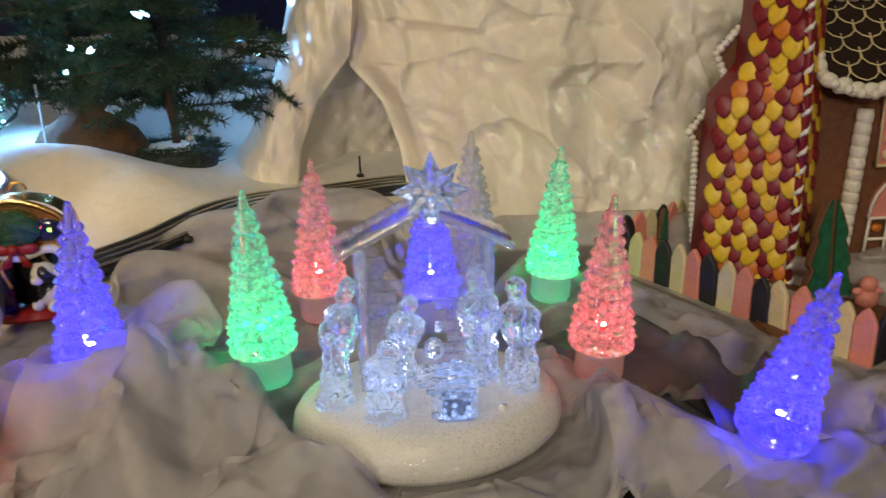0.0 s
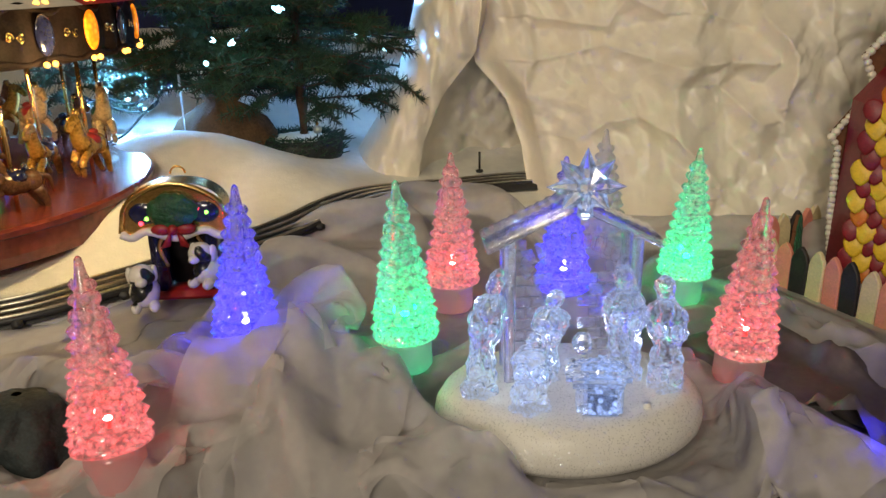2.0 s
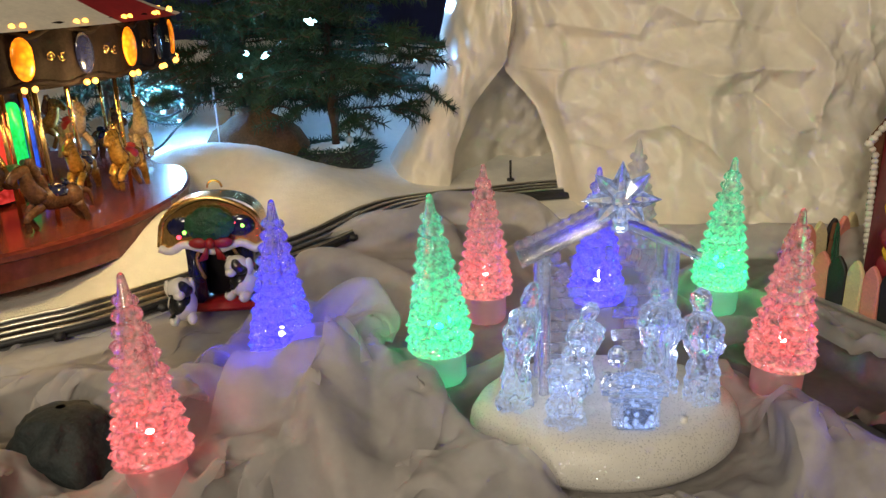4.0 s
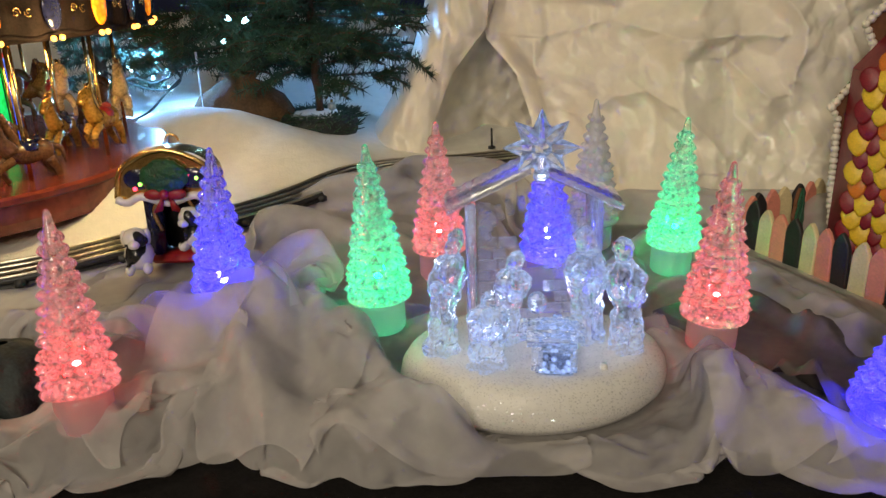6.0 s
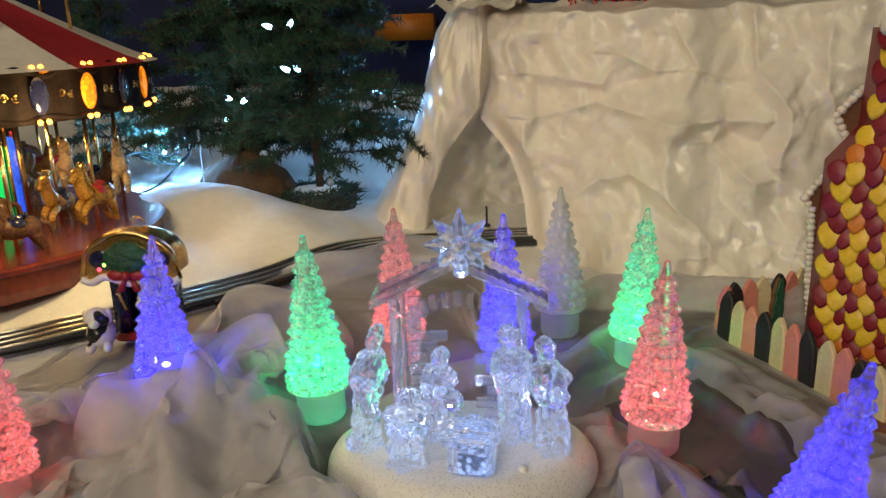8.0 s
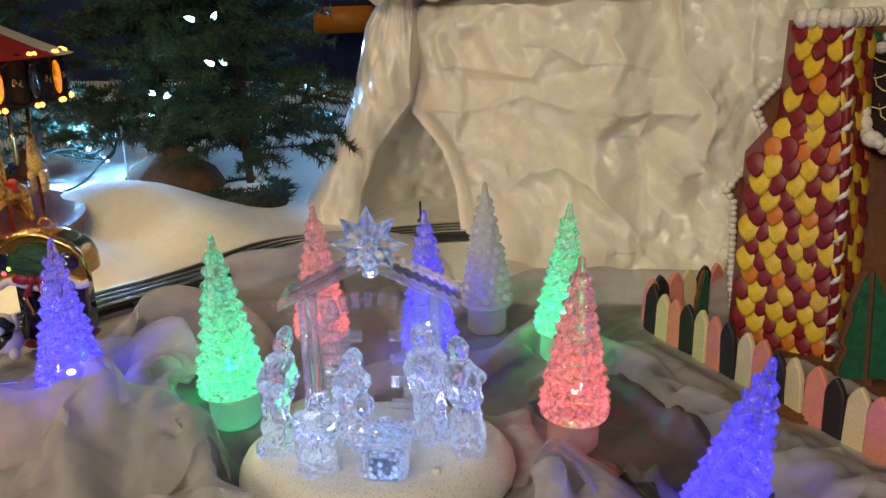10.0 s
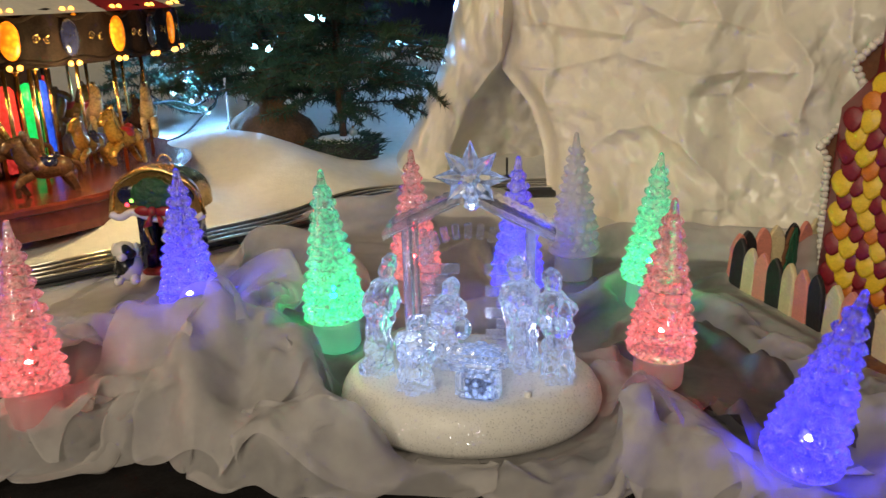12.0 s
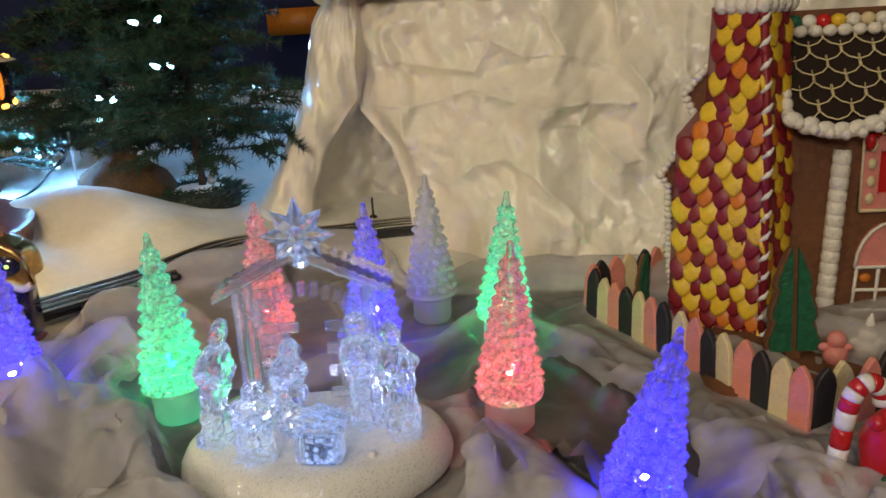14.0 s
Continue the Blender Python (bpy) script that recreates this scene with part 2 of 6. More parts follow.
RED, GREEN, BLUE, ICE = (1.0, 0.24, 0.25), (0.08, 1.0, 0.50), (0.07, 0.045, 1.0), (0.44, 0.60, 1.0)
M = dict(
    paper=creased(material("crumpled_paper", (0.86, 0.80, 0.69), 0.28, vary=0.05, scale=9, bump=0.22, bump_scale=45), 8.0, 0.009),
    snow=material("snow_blanket", (0.80, 0.78, 0.72), 0.9, vary=0.05, scale=12, bump=0.5, bump_scale=420),
    cloth=sheer("sheer_cloth", (0.75, 0.715, 0.71), 0.30, 0.48),
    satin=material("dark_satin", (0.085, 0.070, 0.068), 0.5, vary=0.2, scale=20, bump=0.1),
    table=material("black_tablecloth", (0.009, 0.008, 0.008), 0.9, vary=0.3, scale=60, bump=0.4, bump_scale=700, Specular_IOR_Level=0.1),
    wall=material("navy_wall", (0.012, 0.016, 0.060), 0.9, vary=0.2, scale=3),
    room=material("room_wall", (0.42, 0.36, 0.30), 0.9, vary=0.05, scale=2),
    floor=material("room_floor", (0.10, 0.06, 0.04), 0.5, vary=0.3, scale=5),
    glitter=glitter("glitter_resin"),
    frosted=crystal("frosted_acrylic", (0.97, 0.97, 0.97), 0.50, milk=0.50),
    # lit acrylics: lamp light and glints are put into the material as emission
    ice=crystal("lit_clear_acrylic", (0.96, 0.97, 1.0), 0.06, ICE, 0.15, 0.02, 0.09, 0.01, 420, (3.0, 0.06)),
    stable=crystal("stable_acrylic", (0.97, 0.97, 1.0), 0.42, ICE, 0.05, 0.0, 0.13, 0.01, 350, (3.0, 0.05)),
    star=crystal("star_acrylic", (0.97, 0.98, 1.0), 0.06, ICE, 0.10, 0.15, 0.20, 0.0, 260, (3.0, 0.05)),
    crib=crystal("lit_crib_acrylic", (0.96, 0.97, 1.0), 0.08, ICE, 0.075, 0.02, 0.09, 0.01, 420, (3.0, 0.04)),
    red=crystal("red_lit_acrylic", (0.98, 0.94, 0.94), 0.14, RED, 0.115, milk=0.035, grain=330, spots=(4.8, 0.02)),
    green=crystal("green_lit_acrylic", (0.94, 0.98, 0.95), 0.14, GREEN, 0.14, milk=0.035, grain=330, spots=(4.8, 0.02)),
    blue=crystal("blue_lit_acrylic", (0.94, 0.94, 0.99), 0.14, BLUE, 0.145, milk=0.035, grain=330, spots=(4.8, 0.02)),
    redfoot=crystal("red_lit_foot", (0.97, 0.88, 0.88), 0.30, RED, 0.05, 0.0, 0.03, 0.30, 60, (1.2, 0.8)),
    greenfoot=crystal("green_lit_foot", (0.88, 0.97, 0.92), 0.30, GREEN, 0.10, 0.0, 0.03, 0.30, 60, (1.2, 0.8)),
    bluefoot=crystal("blue_lit_foot", (0.90, 0.90, 0.98), 0.30, BLUE, 0.08, 0.0, 0.03, 0.30, 60, (1.2, 0.8)),
    frostedfoot=crystal("frosted_foot", (0.97, 0.97, 0.97), 0.40, milk=0.35),
    rail=material("steel_rail", (0.62, 0.58, 0.50), 0.28, 1.0, vary=0.2, scale=50),
    tie=material("black_tie", (0.02, 0.02, 0.022), 0.5, vary=0.2, scale=90),
    ginger=material("gingerbread", (0.16, 0.062, 0.025), 0.75, vary=0.22, scale=25, bump=0.5, bump_scale=260),
    choc=material("chocolate", (0.022, 0.012, 0.009), 0.6, vary=0.3, scale=40, bump=0.3, Specular_IOR_Level=0.25),
    icing=material("white_icing", (0.82, 0.77, 0.68), 0.45, vary=0.08, scale=80, bump=0.9, bump_scale=260),
    pinkicing=material("pink_icing", (0.72, 0.26, 0.22), 0.5, vary=0.1, scale=80, bump=0.3),
    yellow=material("yellow_candy", (0.80, 0.52, 0.03), 0.42, vary=0.12, scale=120, bump=0.15),
    orange=material("orange_candy", (0.66, 0.19, 0.015), 0.42, vary=0.12, scale=120, bump=0.15),
    crimson=material("crimson_candy", (0.22, 0.010, 0.02), 0.42, vary=0.2, scale=120, bump=0.15),
    candyred=material("red_candy", (0.55, 0.02, 0.02), 0.2, vary=0.08, scale=60),
    candywhite=material("white_candy", (0.82, 0.80, 0.76), 0.2, vary=0.05, scale=60),
    candygreen=material("green_sugar", (0.015, 0.12, 0.06), 0.35, vary=0.35, scale=160, bump=0.5, bump_scale=500),
    cream=material("cream_wafer", (0.72, 0.60, 0.34), 0.7, vary=0.1, scale=70, bump=0.3, bump_scale=350),
    pinkwafer=material("pink_wafer", (0.75, 0.27, 0.20), 0.7, vary=0.1, scale=70, bump=0.3, bump_scale=350),
    blackwafer=material("black_wafer", (0.022, 0.018, 0.02), 0.6, vary=0.25, scale=70, bump=0.3, bump_scale=350),
    needles=material("fir_needles", (0.018, 0.055, 0.028), 0.55, vary=0.45, scale=18),
    bark=material("bark", (0.07, 0.04, 0.025), 0.9, vary=0.3, scale=60, bump=0.6),
    burlap=material("burlap", (0.11, 0.062, 0.03), 0.95, vary=0.3, scale=40, bump=0.8, bump_scale=500),
    pot=material("dark_pot", (0.02, 0.028, 0.03), 0.7, vary=0.4, scale=80, bump=0.6, bump_scale=300),
    cable=material("green_cable", (0.008, 0.014, 0.012), 0.85),
    wood=material("polished_red_wood", (0.16, 0.030, 0.020), 0.26, vary=0.3, scale=16, Coat_Weight=0.2),
    darkwood=material("dark_band", (0.011, 0.006, 0.006), 0.8, vary=0.5, scale=60, bump=0.5, Specular_IOR_Level=0.12),
    brass=material("brass", (0.70, 0.46, 0.16), 0.25, 1.0, vary=0.15, scale=60),
    stripered=material("red_canvas", (0.34, 0.012, 0.018), 0.7, vary=0.15, scale=30, bump=0.2),
    stripewhite=material("white_canvas", (0.72, 0.66, 0.58), 0.7, vary=0.08, scale=30, bump=0.2),
    horse=material("painted_gold_horse", (0.50, 0.28, 0.06), 0.22, 0.6, vary=0.6, scale=70),
    horsewhite=material("painted_cream_horse", (0.58, 0.44, 0.24), 0.25, 0.2, vary=0.5, scale=70),
    horsebrown=material("painted_brown_horse", (0.10, 0.045, 0.02), 0.25, vary=0.5, scale=70),
    navy=material("navy_lacquer", (0.012, 0.014, 0.05), 0.15, vary=0.3, scale=50, Coat_Weight=0.6),
    gold=material("gold_lacquer", (0.75, 0.50, 0.18), 0.25, 1.0, vary=0.25, scale=40),
    wreath=material("green_wreath", (0.012, 0.075, 0.03), 0.5, vary=0.5, scale=120, bump=0.8, bump_scale=400),
    bow=material("red_bow", (0.30, 0.012, 0.014), 0.45, vary=0.2, scale=60),
    fur=material("white_glaze", (0.72, 0.68, 0.62), 0.25, vary=0.08, scale=60),
    black=material("black_glaze", (0.015, 0.014, 0.016), 0.3, vary=0.2, scale=60),
    warmled=glowing("amber_bulb", (1.0, 0.42, 0.06), 5.0),
    oval=glowing("amber_panel", (1.0, 0.27, 0.01), 1.0, 210),
    paneblue=glowing("blue_panel", (0.03, 0.12, 1.0), 1.0, 240),
    panegreen=glowing("green_panel", (0.01, 0.8, 0.18), 0.8, 240),
    panered=glowing("red_panel", (0.9, 0.06, 0.05), 0.6, 240),
    panepink=glowing("pink_panel", (0.65, 0.22, 0.22), 0.22, 240),
    coldled=glowing("cool_bulb", (0.45, 0.85, 1.0), 7.0),
    ledred=glowing("red_led", (1.0, 0.05, 0.08), 4.0),
    ledgreen=glowing("green_led", (0.3, 1.0, 0.1), 4.0),
    coreR=glowing("red_core", (1.0, 0.02, 0.02), 2.5),
    coreG=glowing("green_core", (0.01, 1.0, 0.14), 2.5),
    coreB=glowing("blue_core", (0.03, 0.02, 1.0), 4.0),
    coreW=glowing("white_core", (0.75, 0.85, 1.0), 4.0),
    )

spotted = material("spotted_glaze", (0.72, 0.68, 0.62), 0.25, vary=0.1, scale=75)
spots = next(n for n in spotted.node_tree.nodes if n.bl_idname == "ShaderNodeValToRGB").color_ramp
spots.elements[0].position, spots.elements[1].position = 0.415, 0.435
spots.elements[0].color, spots.elements[1].color = (0.015, 0.016, 0.016, 1), (0.72, 0.68, 0.62, 1)
for n in spotted.node_tree.nodes:
    if n.bl_idname == "ShaderNodeTexNoise":
        n.inputs["Scale"].default_value, n.inputs["Detail"].default_value = 62, 0
M["spotted"] = spotted

# ---- mesh helpers ----


def mesh_of(name, bm, mat, smooth=True):
    me = bpy.data.meshes.new(name)
    bm.normal_update()
    bm.to_mesh(me)
    bm.free()
    me.materials.append(mat)
    if smooth:
        me.polygons.foreach_set("use_smooth", [True] * len(me.polygons))
    return me


def part(name, bm, mat, parent=None, label="", smooth=True):
    ob = new(name, mesh_of(name, bm, mat, smooth))
    if parent:
        ob.parent = parent
    if label:
        ob["label"] = label
    return ob


def thing(name, m, label, category, group="", kind=""):
    ob = new(name)
    ob.empty_display_size = 0.02
    ob.matrix_world = m
    return tagged(ob, label, category, group, kind)


def setting(name, bm, mat, label="", smooth=True):
    return tagged(part(name, bm, mat, None, label, smooth), kind="structure")


def box(bm, lo, hi, bevel=0.0, m=None):
    size = [h - l for l, h in zip(lo, hi)]
    mid = [(h + l) / 2 for l, h in zip(lo, hi)]
    got = bmesh.ops.create_cube(bm, size=1, matrix=(m or Matrix()) @ Matrix.Translation(mid) @ Matrix.Diagonal((*size, 1)))
    if bevel:
        edges = list({e for v in got["verts"] for e in v.link_edges})
        bmesh.ops.bevel(bm, geom=edges, offset=bevel, segments=2, affect="EDGES")
    return bm


def cyl(bm, a, b, r1, r2=None, seg=12):
    a, b = Vector(a), Vector(b)
    m = Matrix.Translation((a + b) / 2) @ (b - a).to_track_quat("Z", "Y").to_matrix().to_4x4()
    bmesh.ops.create_cone(bm, cap_ends=True, segments=seg, radius1=r1, radius2=r1 if r2 is None else r2, depth=(b - a).length, matrix=m)
    return bm


def ball(bm, at, r, scale=(1, 1, 1), seg=12, m=None):
    bmesh.ops.create_uvsphere(bm, u_segments=seg, v_segments=max(6, seg * 2 // 3), radius=r, matrix=(m or Matrix()) @ Matrix.Translation(at) @ Matrix.Diagonal((*scale, 1)))
    return bm


def grid_mesh(bm, nu, nv, f, closed=False):
    rows = [[bm.verts.new(f(i / (nu if closed else nu - 1), j / (nv - 1))) for i in range(nu)] for j in range(nv)]
    for j in range(nv - 1):
        for i in range(nu if closed else nu - 1):
            k = (i + 1) % nu
            bm.faces.new((rows[j][i], rows[j][k], rows[j + 1][k], rows[j + 1][i]))
    return rows


def revolve(bm, profile, seg=24, m=None, wobble=None):
    """profile: (radius, height) from below upwards; closed at both ends."""
    m = m or Matrix()
    rows = []
    for j, (r, z) in enumerate(profile):
        ring = []
        for i in range(seg):
            a = 2 * math.pi * i / seg
            k = wobble(a, z, j) if wobble else 1
            ring.append(bm.verts.new(m @ Vector((r * k * math.cos(a), r * k * math.sin(a), z))))
        rows.append(ring)
    for lo, hi in zip(rows, rows[1:]):
        for i in range(seg):
            k = (i + 1) % seg
            bm.faces.new((lo[i], lo[k], hi[k], hi[i]))
    bm.faces.new(rows[0][::-1])
    bm.faces.new(rows[-1])
    return bm


def spline(points, n):
    """Smooth curve through the points, n steps a stretch."""
    p = [Vector(q) for q in points]
    p = [2 * p[0] - p[1], *p, 2 * p[-1] - p[-2]]
    out = []
    for a, b, c, d in zip(p, p[1:], p[2:], p[3:]):
        for i in range(n):
            t = i / n
            out.append(0.5 * (2 * b + (c - a) * t + (2 * a - 5 * b + 4 * c - d) * t * t + (3 * b - a - 3 * c + d) * t ** 3))
    return out + [p[-2]]


def tube(bm, points, r, seg=8):
    pts = [Vector(q) for q in points]
    rows = []
    for i, q in enumerate(pts):
        d = (pts[min(i + 1, len(pts) - 1)] - pts[max(i - 1, 0)]).normalized()
        side = d.cross(Vector((0, 0, 1)))
        side = side.normalized() if side.length > 1e-4 else Vector((1, 0, 0))
        up = side.cross(d)
        rr = r(i / (len(pts) - 1)) if callable(r) else r
        rows.append([bm.verts.new(q + rr * (math.cos(a) * side + math.sin(a) * up)) for a in [2 * math.pi * k / seg for k in range(seg)]])
    for lo, hi in zip(rows, rows[1:]):
        for k in range(seg):
            bm.faces.new((lo[k], lo[(k + 1) % seg], hi[(k + 1) % seg], hi[k]))
    bm.faces.new(rows[0][::-1])
    bm.faces.new(rows[-1])
    return bm


def prism(bm, outline, thick, m=None):
    """An outline (x, z) in the upright plane, thick along y towards -y."""
    m = m or Matrix()
    front = [bm.verts.new(m @ Vector((x, -thick, z))) for x, z in outline]
    back = [bm.verts.new(m @ Vector((x, 0, z))) for x, z in outline]
    bm.faces.new(front)
    bm.faces.new(back[::-1])
    n = len(outline)
    for i in range(n):
        k = (i + 1) % n
        bm.faces.new((front[k], front[i], back[i], back[k]))
    return bm


def step(a, b, x):
    t = min(1, max(0, (x - a) / (b - a)))
    return t * t * (3 - 2 * t)


def wave(x, y, z=0.0):
    return noise.noise(Vector((x, y, z)))


def hump(x, y, cx, cy, rx, ry):
    return math.exp(-((x - cx) / rx) ** 2 - ((y - cy) / ry) ** 2)


# ---- ground ----
def ground(x, y):
    z = 0.003 + 0.034 * step(-0.10, -0.34, x) * step(-0.10, 0.10, y) + 0.020 * step(0.25, 0.45, y)
    z += 0.018 * step(-0.42, -0.52, x) * step(0.12, 0.25, y)
    return z


def snow_height(x, y):
    z = ground(x, y) + 0.047 * hump(x, y, -0.425, 0.49, 0.10, 0.065) + 0.014 * hump(x, y, -0.33, 0.42, 0.10, 0.06) + 0.046 * hump(x, y, -0.425, 0.265, 0.052, 0.065)
    z += 0.004 * wave(x * 9, y * 9, 3) + 0.0018 * wave(x * 34, y * 34, 5)
    z += 0.10 * step(0.66, 1.05, y) + 0.016 * hump(x, y, -0.09, 0.70, 0.10, 0.07)
    return z


bm = bmesh.new()
box(bm, (-3, -2.6, -0.85), (3, 2.2, -0.80))
setting("floor", bm, M["floor"], "dark brown room floor", False)
bm = bmesh.new()
box(bm, (-3, -2.6, 1.90), (3, 2.2, 1.95))
setting("ceiling", bm, M["room"], "plain room ceiling", False)
for name, lo, hi, mat in (("wall_north", (-3, 1.5, -0.8), (3, 1.6, 1.9), "wall"), ("wall_south", (-3, -2.7, -0.8), (3, -2.6, 1.9), "room"),
                          ("wall_west", (-3.1, -2.6, -0.8), (-3, 2.2, 1.9), "room"), ("wall_east", (3, -2.6, -0.8), (3.1, 2.2, 1.9), "room")):
    bm = bmesh.new()
    box(bm, lo, hi)
    setting(name, bm, M[mat], "dark navy wall behind the display" if mat == "wall" else "plain room wall", False)

display = thing("display_table", pose(0, 0, 0), "wide table under a black tablecloth that carries the display", "table")
bm = bmesh.new()
box(bm, (-1.6, -0.21, -0.03), (1.3, 1.3, -0.006), 0.004)
part("tabletop", bm, M["table"], display)
bm = bmesh.new()
grid_mesh(bm, 120, 8, lambda u, v: Vector((-1.6 + 2.9 * u, -0.214 - 0.012 * v * (1 + math.sin(u * 130)), -0.012 - 0.78 * v)))
part("table_skirt", bm, M["table"], display)

bm = bmesh.new()


def cloth_back(x):
    """The cloth's far edge, which follows the track's near side."""
    keys = [(-0.62, -0.03), (-0.48, 0.036), (-0.395, 0.085), (-0.30, 0.228), (-0.235, 0.345), (-0.16, 0.445), (-0.08, 0.465), (0.0, 0.37), (0.5, 0.36)]
    for (a, p), (b, q) in zip(keys, keys[1:]):
        if x <= b:
            return p + (q - p) * max(0, (x - a) / (b - a))
    return keys[-1][1]


def snow_point(u, v):
    x = -1.5 + 2.6 * u
    y0 = cloth_back(x) - 0.014 + 0.004 * wave(x * 18, 0.4)
    y = y0 + (1.27 - y0) * v
    return Vector((x, y, snow_height(x, y) - 0.012 * (1 - step(0.0, 0.014, v))))


grid_mesh(bm, 210, 130, snow_point)
setting("ground", bm, M["snow"], "white snow blanket over the display table")

# trees of clear acrylic: x, y and the height of the tip
TREES = [("A", -0.281, -0.100, 0.155, "red"), ("B", -0.229, 0.012, 0.165, "blue"), ("C", -0.125, 0.035, 0.162, "green"),
         ("D", -0.096, 0.169, 0.151, "red"), ("X", 0.0, 0.163, 0.149, "blue"), ("E", 0.041, 0.242, 0.156, "frosted"),
         ("F", 0.117, 0.203, 0.147, "green"), ("G", 0.126, 0.046, 0.148, "red"), ("H", 0.217, -0.087, 0.138, "blue")]
TREE_H = 0.146
TILT = dict(A=(-9, -6), B=(0, 1), C=(0, -2), D=(0, 0), X=(0, 0), E=(0, 0), F=(0, 3), G=(2, 2), H=(9, 9))
SIZE = dict(A=0.92, H=0.94)
POSE = {}
for k, x, y, tip, _ in TREES:
    POSE[k] = Matrix.Translation((x, y, tip)) @ pose(0, 0, 0, TILT[k][0], TILT[k][1], 0) @ Matrix.Scale(SIZE.get(k, 0.97), 4) @ Matrix.Translation((0, 0, -TREE_H))
FEET = [(*POSE[k].translation, 0.016 if k in "ABH" else 0.0) for k in POSE]


def edge_y(x):
    """The cloth's front edge, which dips and rises along the table."""
    keys = [(-0.5, -0.2), (-0.294, -0.167), (-0.269, -0.151), (-0.241, -0.138), (-0.214, -0.12), (-0.19, -0.109), (-0.159, -0.121), (-0.121, -0.132), (-0.087, -0.132), (-0.057, -0.119),
            (-0.026, -0.1), (-0.007, -0.087), (0.011, -0.095), (0.031, -0.106), (0.056, -0.11), (0.088, -0.102), (0.122, -0.082), (0.133, -0.077), (0.151, -0.095), (0.173, -0.103), (0.199, -0.101), (0.3, -0.1), (0.5, -0.13)]
    for (a, p), (b, q) in zip(keys, keys[1:]):
        if x <= b:
            return p + (q - p) * step(a, b, x)
    return keys[-1][1]


def fold(x, y, seed, sx, sy, turn):
    c, s = math.cos(turn), math.sin(turn)
    wx, wy = x + 0.035 * wave(x * 9, y * 9, seed), y + 0.035 * wave(x * 9, y * 9, seed + 7)
    n = wave((c * wx + s * wy) / sx, (c * wy - s * wx) / sy, seed + 3)
    return math.exp(-(n / 0.17) ** 2)


RIDGES = [
    ((-0.237, -0.016), (-0.173, -0.029), 0.036, 0.016), ((-0.190, 0.060), (-0.128, -0.040), 0.034, 0.015), ((-0.262, -0.125), (-0.290, -0.040), 0.022, 0.014),
    ((-0.187, -0.047), (-0.165, -0.115), 0.036, 0.017), ((-0.100, -0.098), (-0.055, -0.075), 0.015, 0.012), ((0.088, 0.060), (0.185, -0.055), 0.020, 0.012),
    ((0.165, 0.165), (0.222, 0.065), 0.024, 0.013), ((-0.325, -0.110), (-0.247, -0.130), 0.012, 0.013), ((0.096, -0.020), (0.119, -0.070), 0.018, 0.011),
    ((0.125, 0.000), (0.157, -0.050), 0.014, 0.010), ((-0.400, 0.060), (-0.340, 0.030), 0.014, 0.020), ((-0.285, -0.030), (-0.285, 0.025), 0.026, 0.015),
    ((-0.165, -0.045), (-0.105, -0.100), 0.028, 0.014), ((0.230, 0.010), (0.300, 0.030), 0.018, 0.014), ((0.250, -0.060), (0.290, -0.020), 0.022, 0.014),
    ((0.02, -0.083), (0.07, -0.080), 0.010, 0.008), ((0.195, 0.225), (0.235, 0.165), 0.014, 0.012),
]


def ridge(x, y, a, b, height, width):
    dx, dy = b[0] - a[0], b[1] - a[1]
    t = min(1, max(0, ((x - a[0]) * dx + (y - a[1]) * dy) / (dx * dx + dy * dy)))
    px, py = a[0] + dx * t, a[1] + dy * t
    w = 1.35 * width * (1 + 0.35 * wave(x * 22, y * 22, 6))
    d = math.hypot(x - px + 0.006 * wave(x * 45, y * 45, 3), y - py + 0.006 * wave(x * 45, y * 45, 8)) / w
    return 0.85 * height * math.exp(-d * d)


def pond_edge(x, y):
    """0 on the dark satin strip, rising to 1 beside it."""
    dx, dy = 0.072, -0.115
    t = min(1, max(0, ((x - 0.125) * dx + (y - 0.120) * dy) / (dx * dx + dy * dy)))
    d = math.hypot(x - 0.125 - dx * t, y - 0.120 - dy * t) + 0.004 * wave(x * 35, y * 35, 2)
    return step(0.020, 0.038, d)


def cloth_height(x, y):
    amp = 0.032 * step(-0.06, -0.14, x) * step(0.14, 0.05, y) + 0.015 * step(0.05, 0.12, x) * step(0.10, 0.02, y) + 0.012 * step(0.13, 0.17, x) * step(0.30, 0.15, y)
    amp += 0.016 * step(-0.03, -0.075, y) + 0.0025
    calm = 1.0
    for _, tx, ty, tz, _c in TREES + [("", -0.362, -0.085, 0, ""), ("", -0.375, -0.075, 0, "")]:
        calm = min(calm, step(0.016, 0.045, math.hypot(x - tx, y - ty)))
    e = math.hypot((x + 0.006) / 0.096, (y + 0.006) / 0.076)
    calm = min(calm, step(0.95, 1.35, e))
    calm *= pond_edge(x, y)
    z = ground(x, y)
    z += amp * calm * (fold(x, y, 2, 0.10, 0.06, 0.6) + 0.7 * fold(x, y, 9, 0.055, 0.09, -0.5) + 0.22 * fold(x, y, 15, 0.03, 0.04, 0.2)) * 0.6
    z += max(calm, 0.15) * max(ridge(x, y, *g) for g in RIDGES)
    z += 0.30 * amp * calm * max(0, 1 - abs(wave(x * 26 + 3, y * 19, 21)) * 4) ** 2 * 0.5
    z += 0.0008 * wave(x * 60, y * 60, 4)
    if y > 0.06:
        z = max(z, (snow_height(x, y) + 0.004) * step(0.06, 0.12, y))
    d = y - edge_y(x)
    z = z * step(-0.004, 0.03, d) + 0.001
    return z


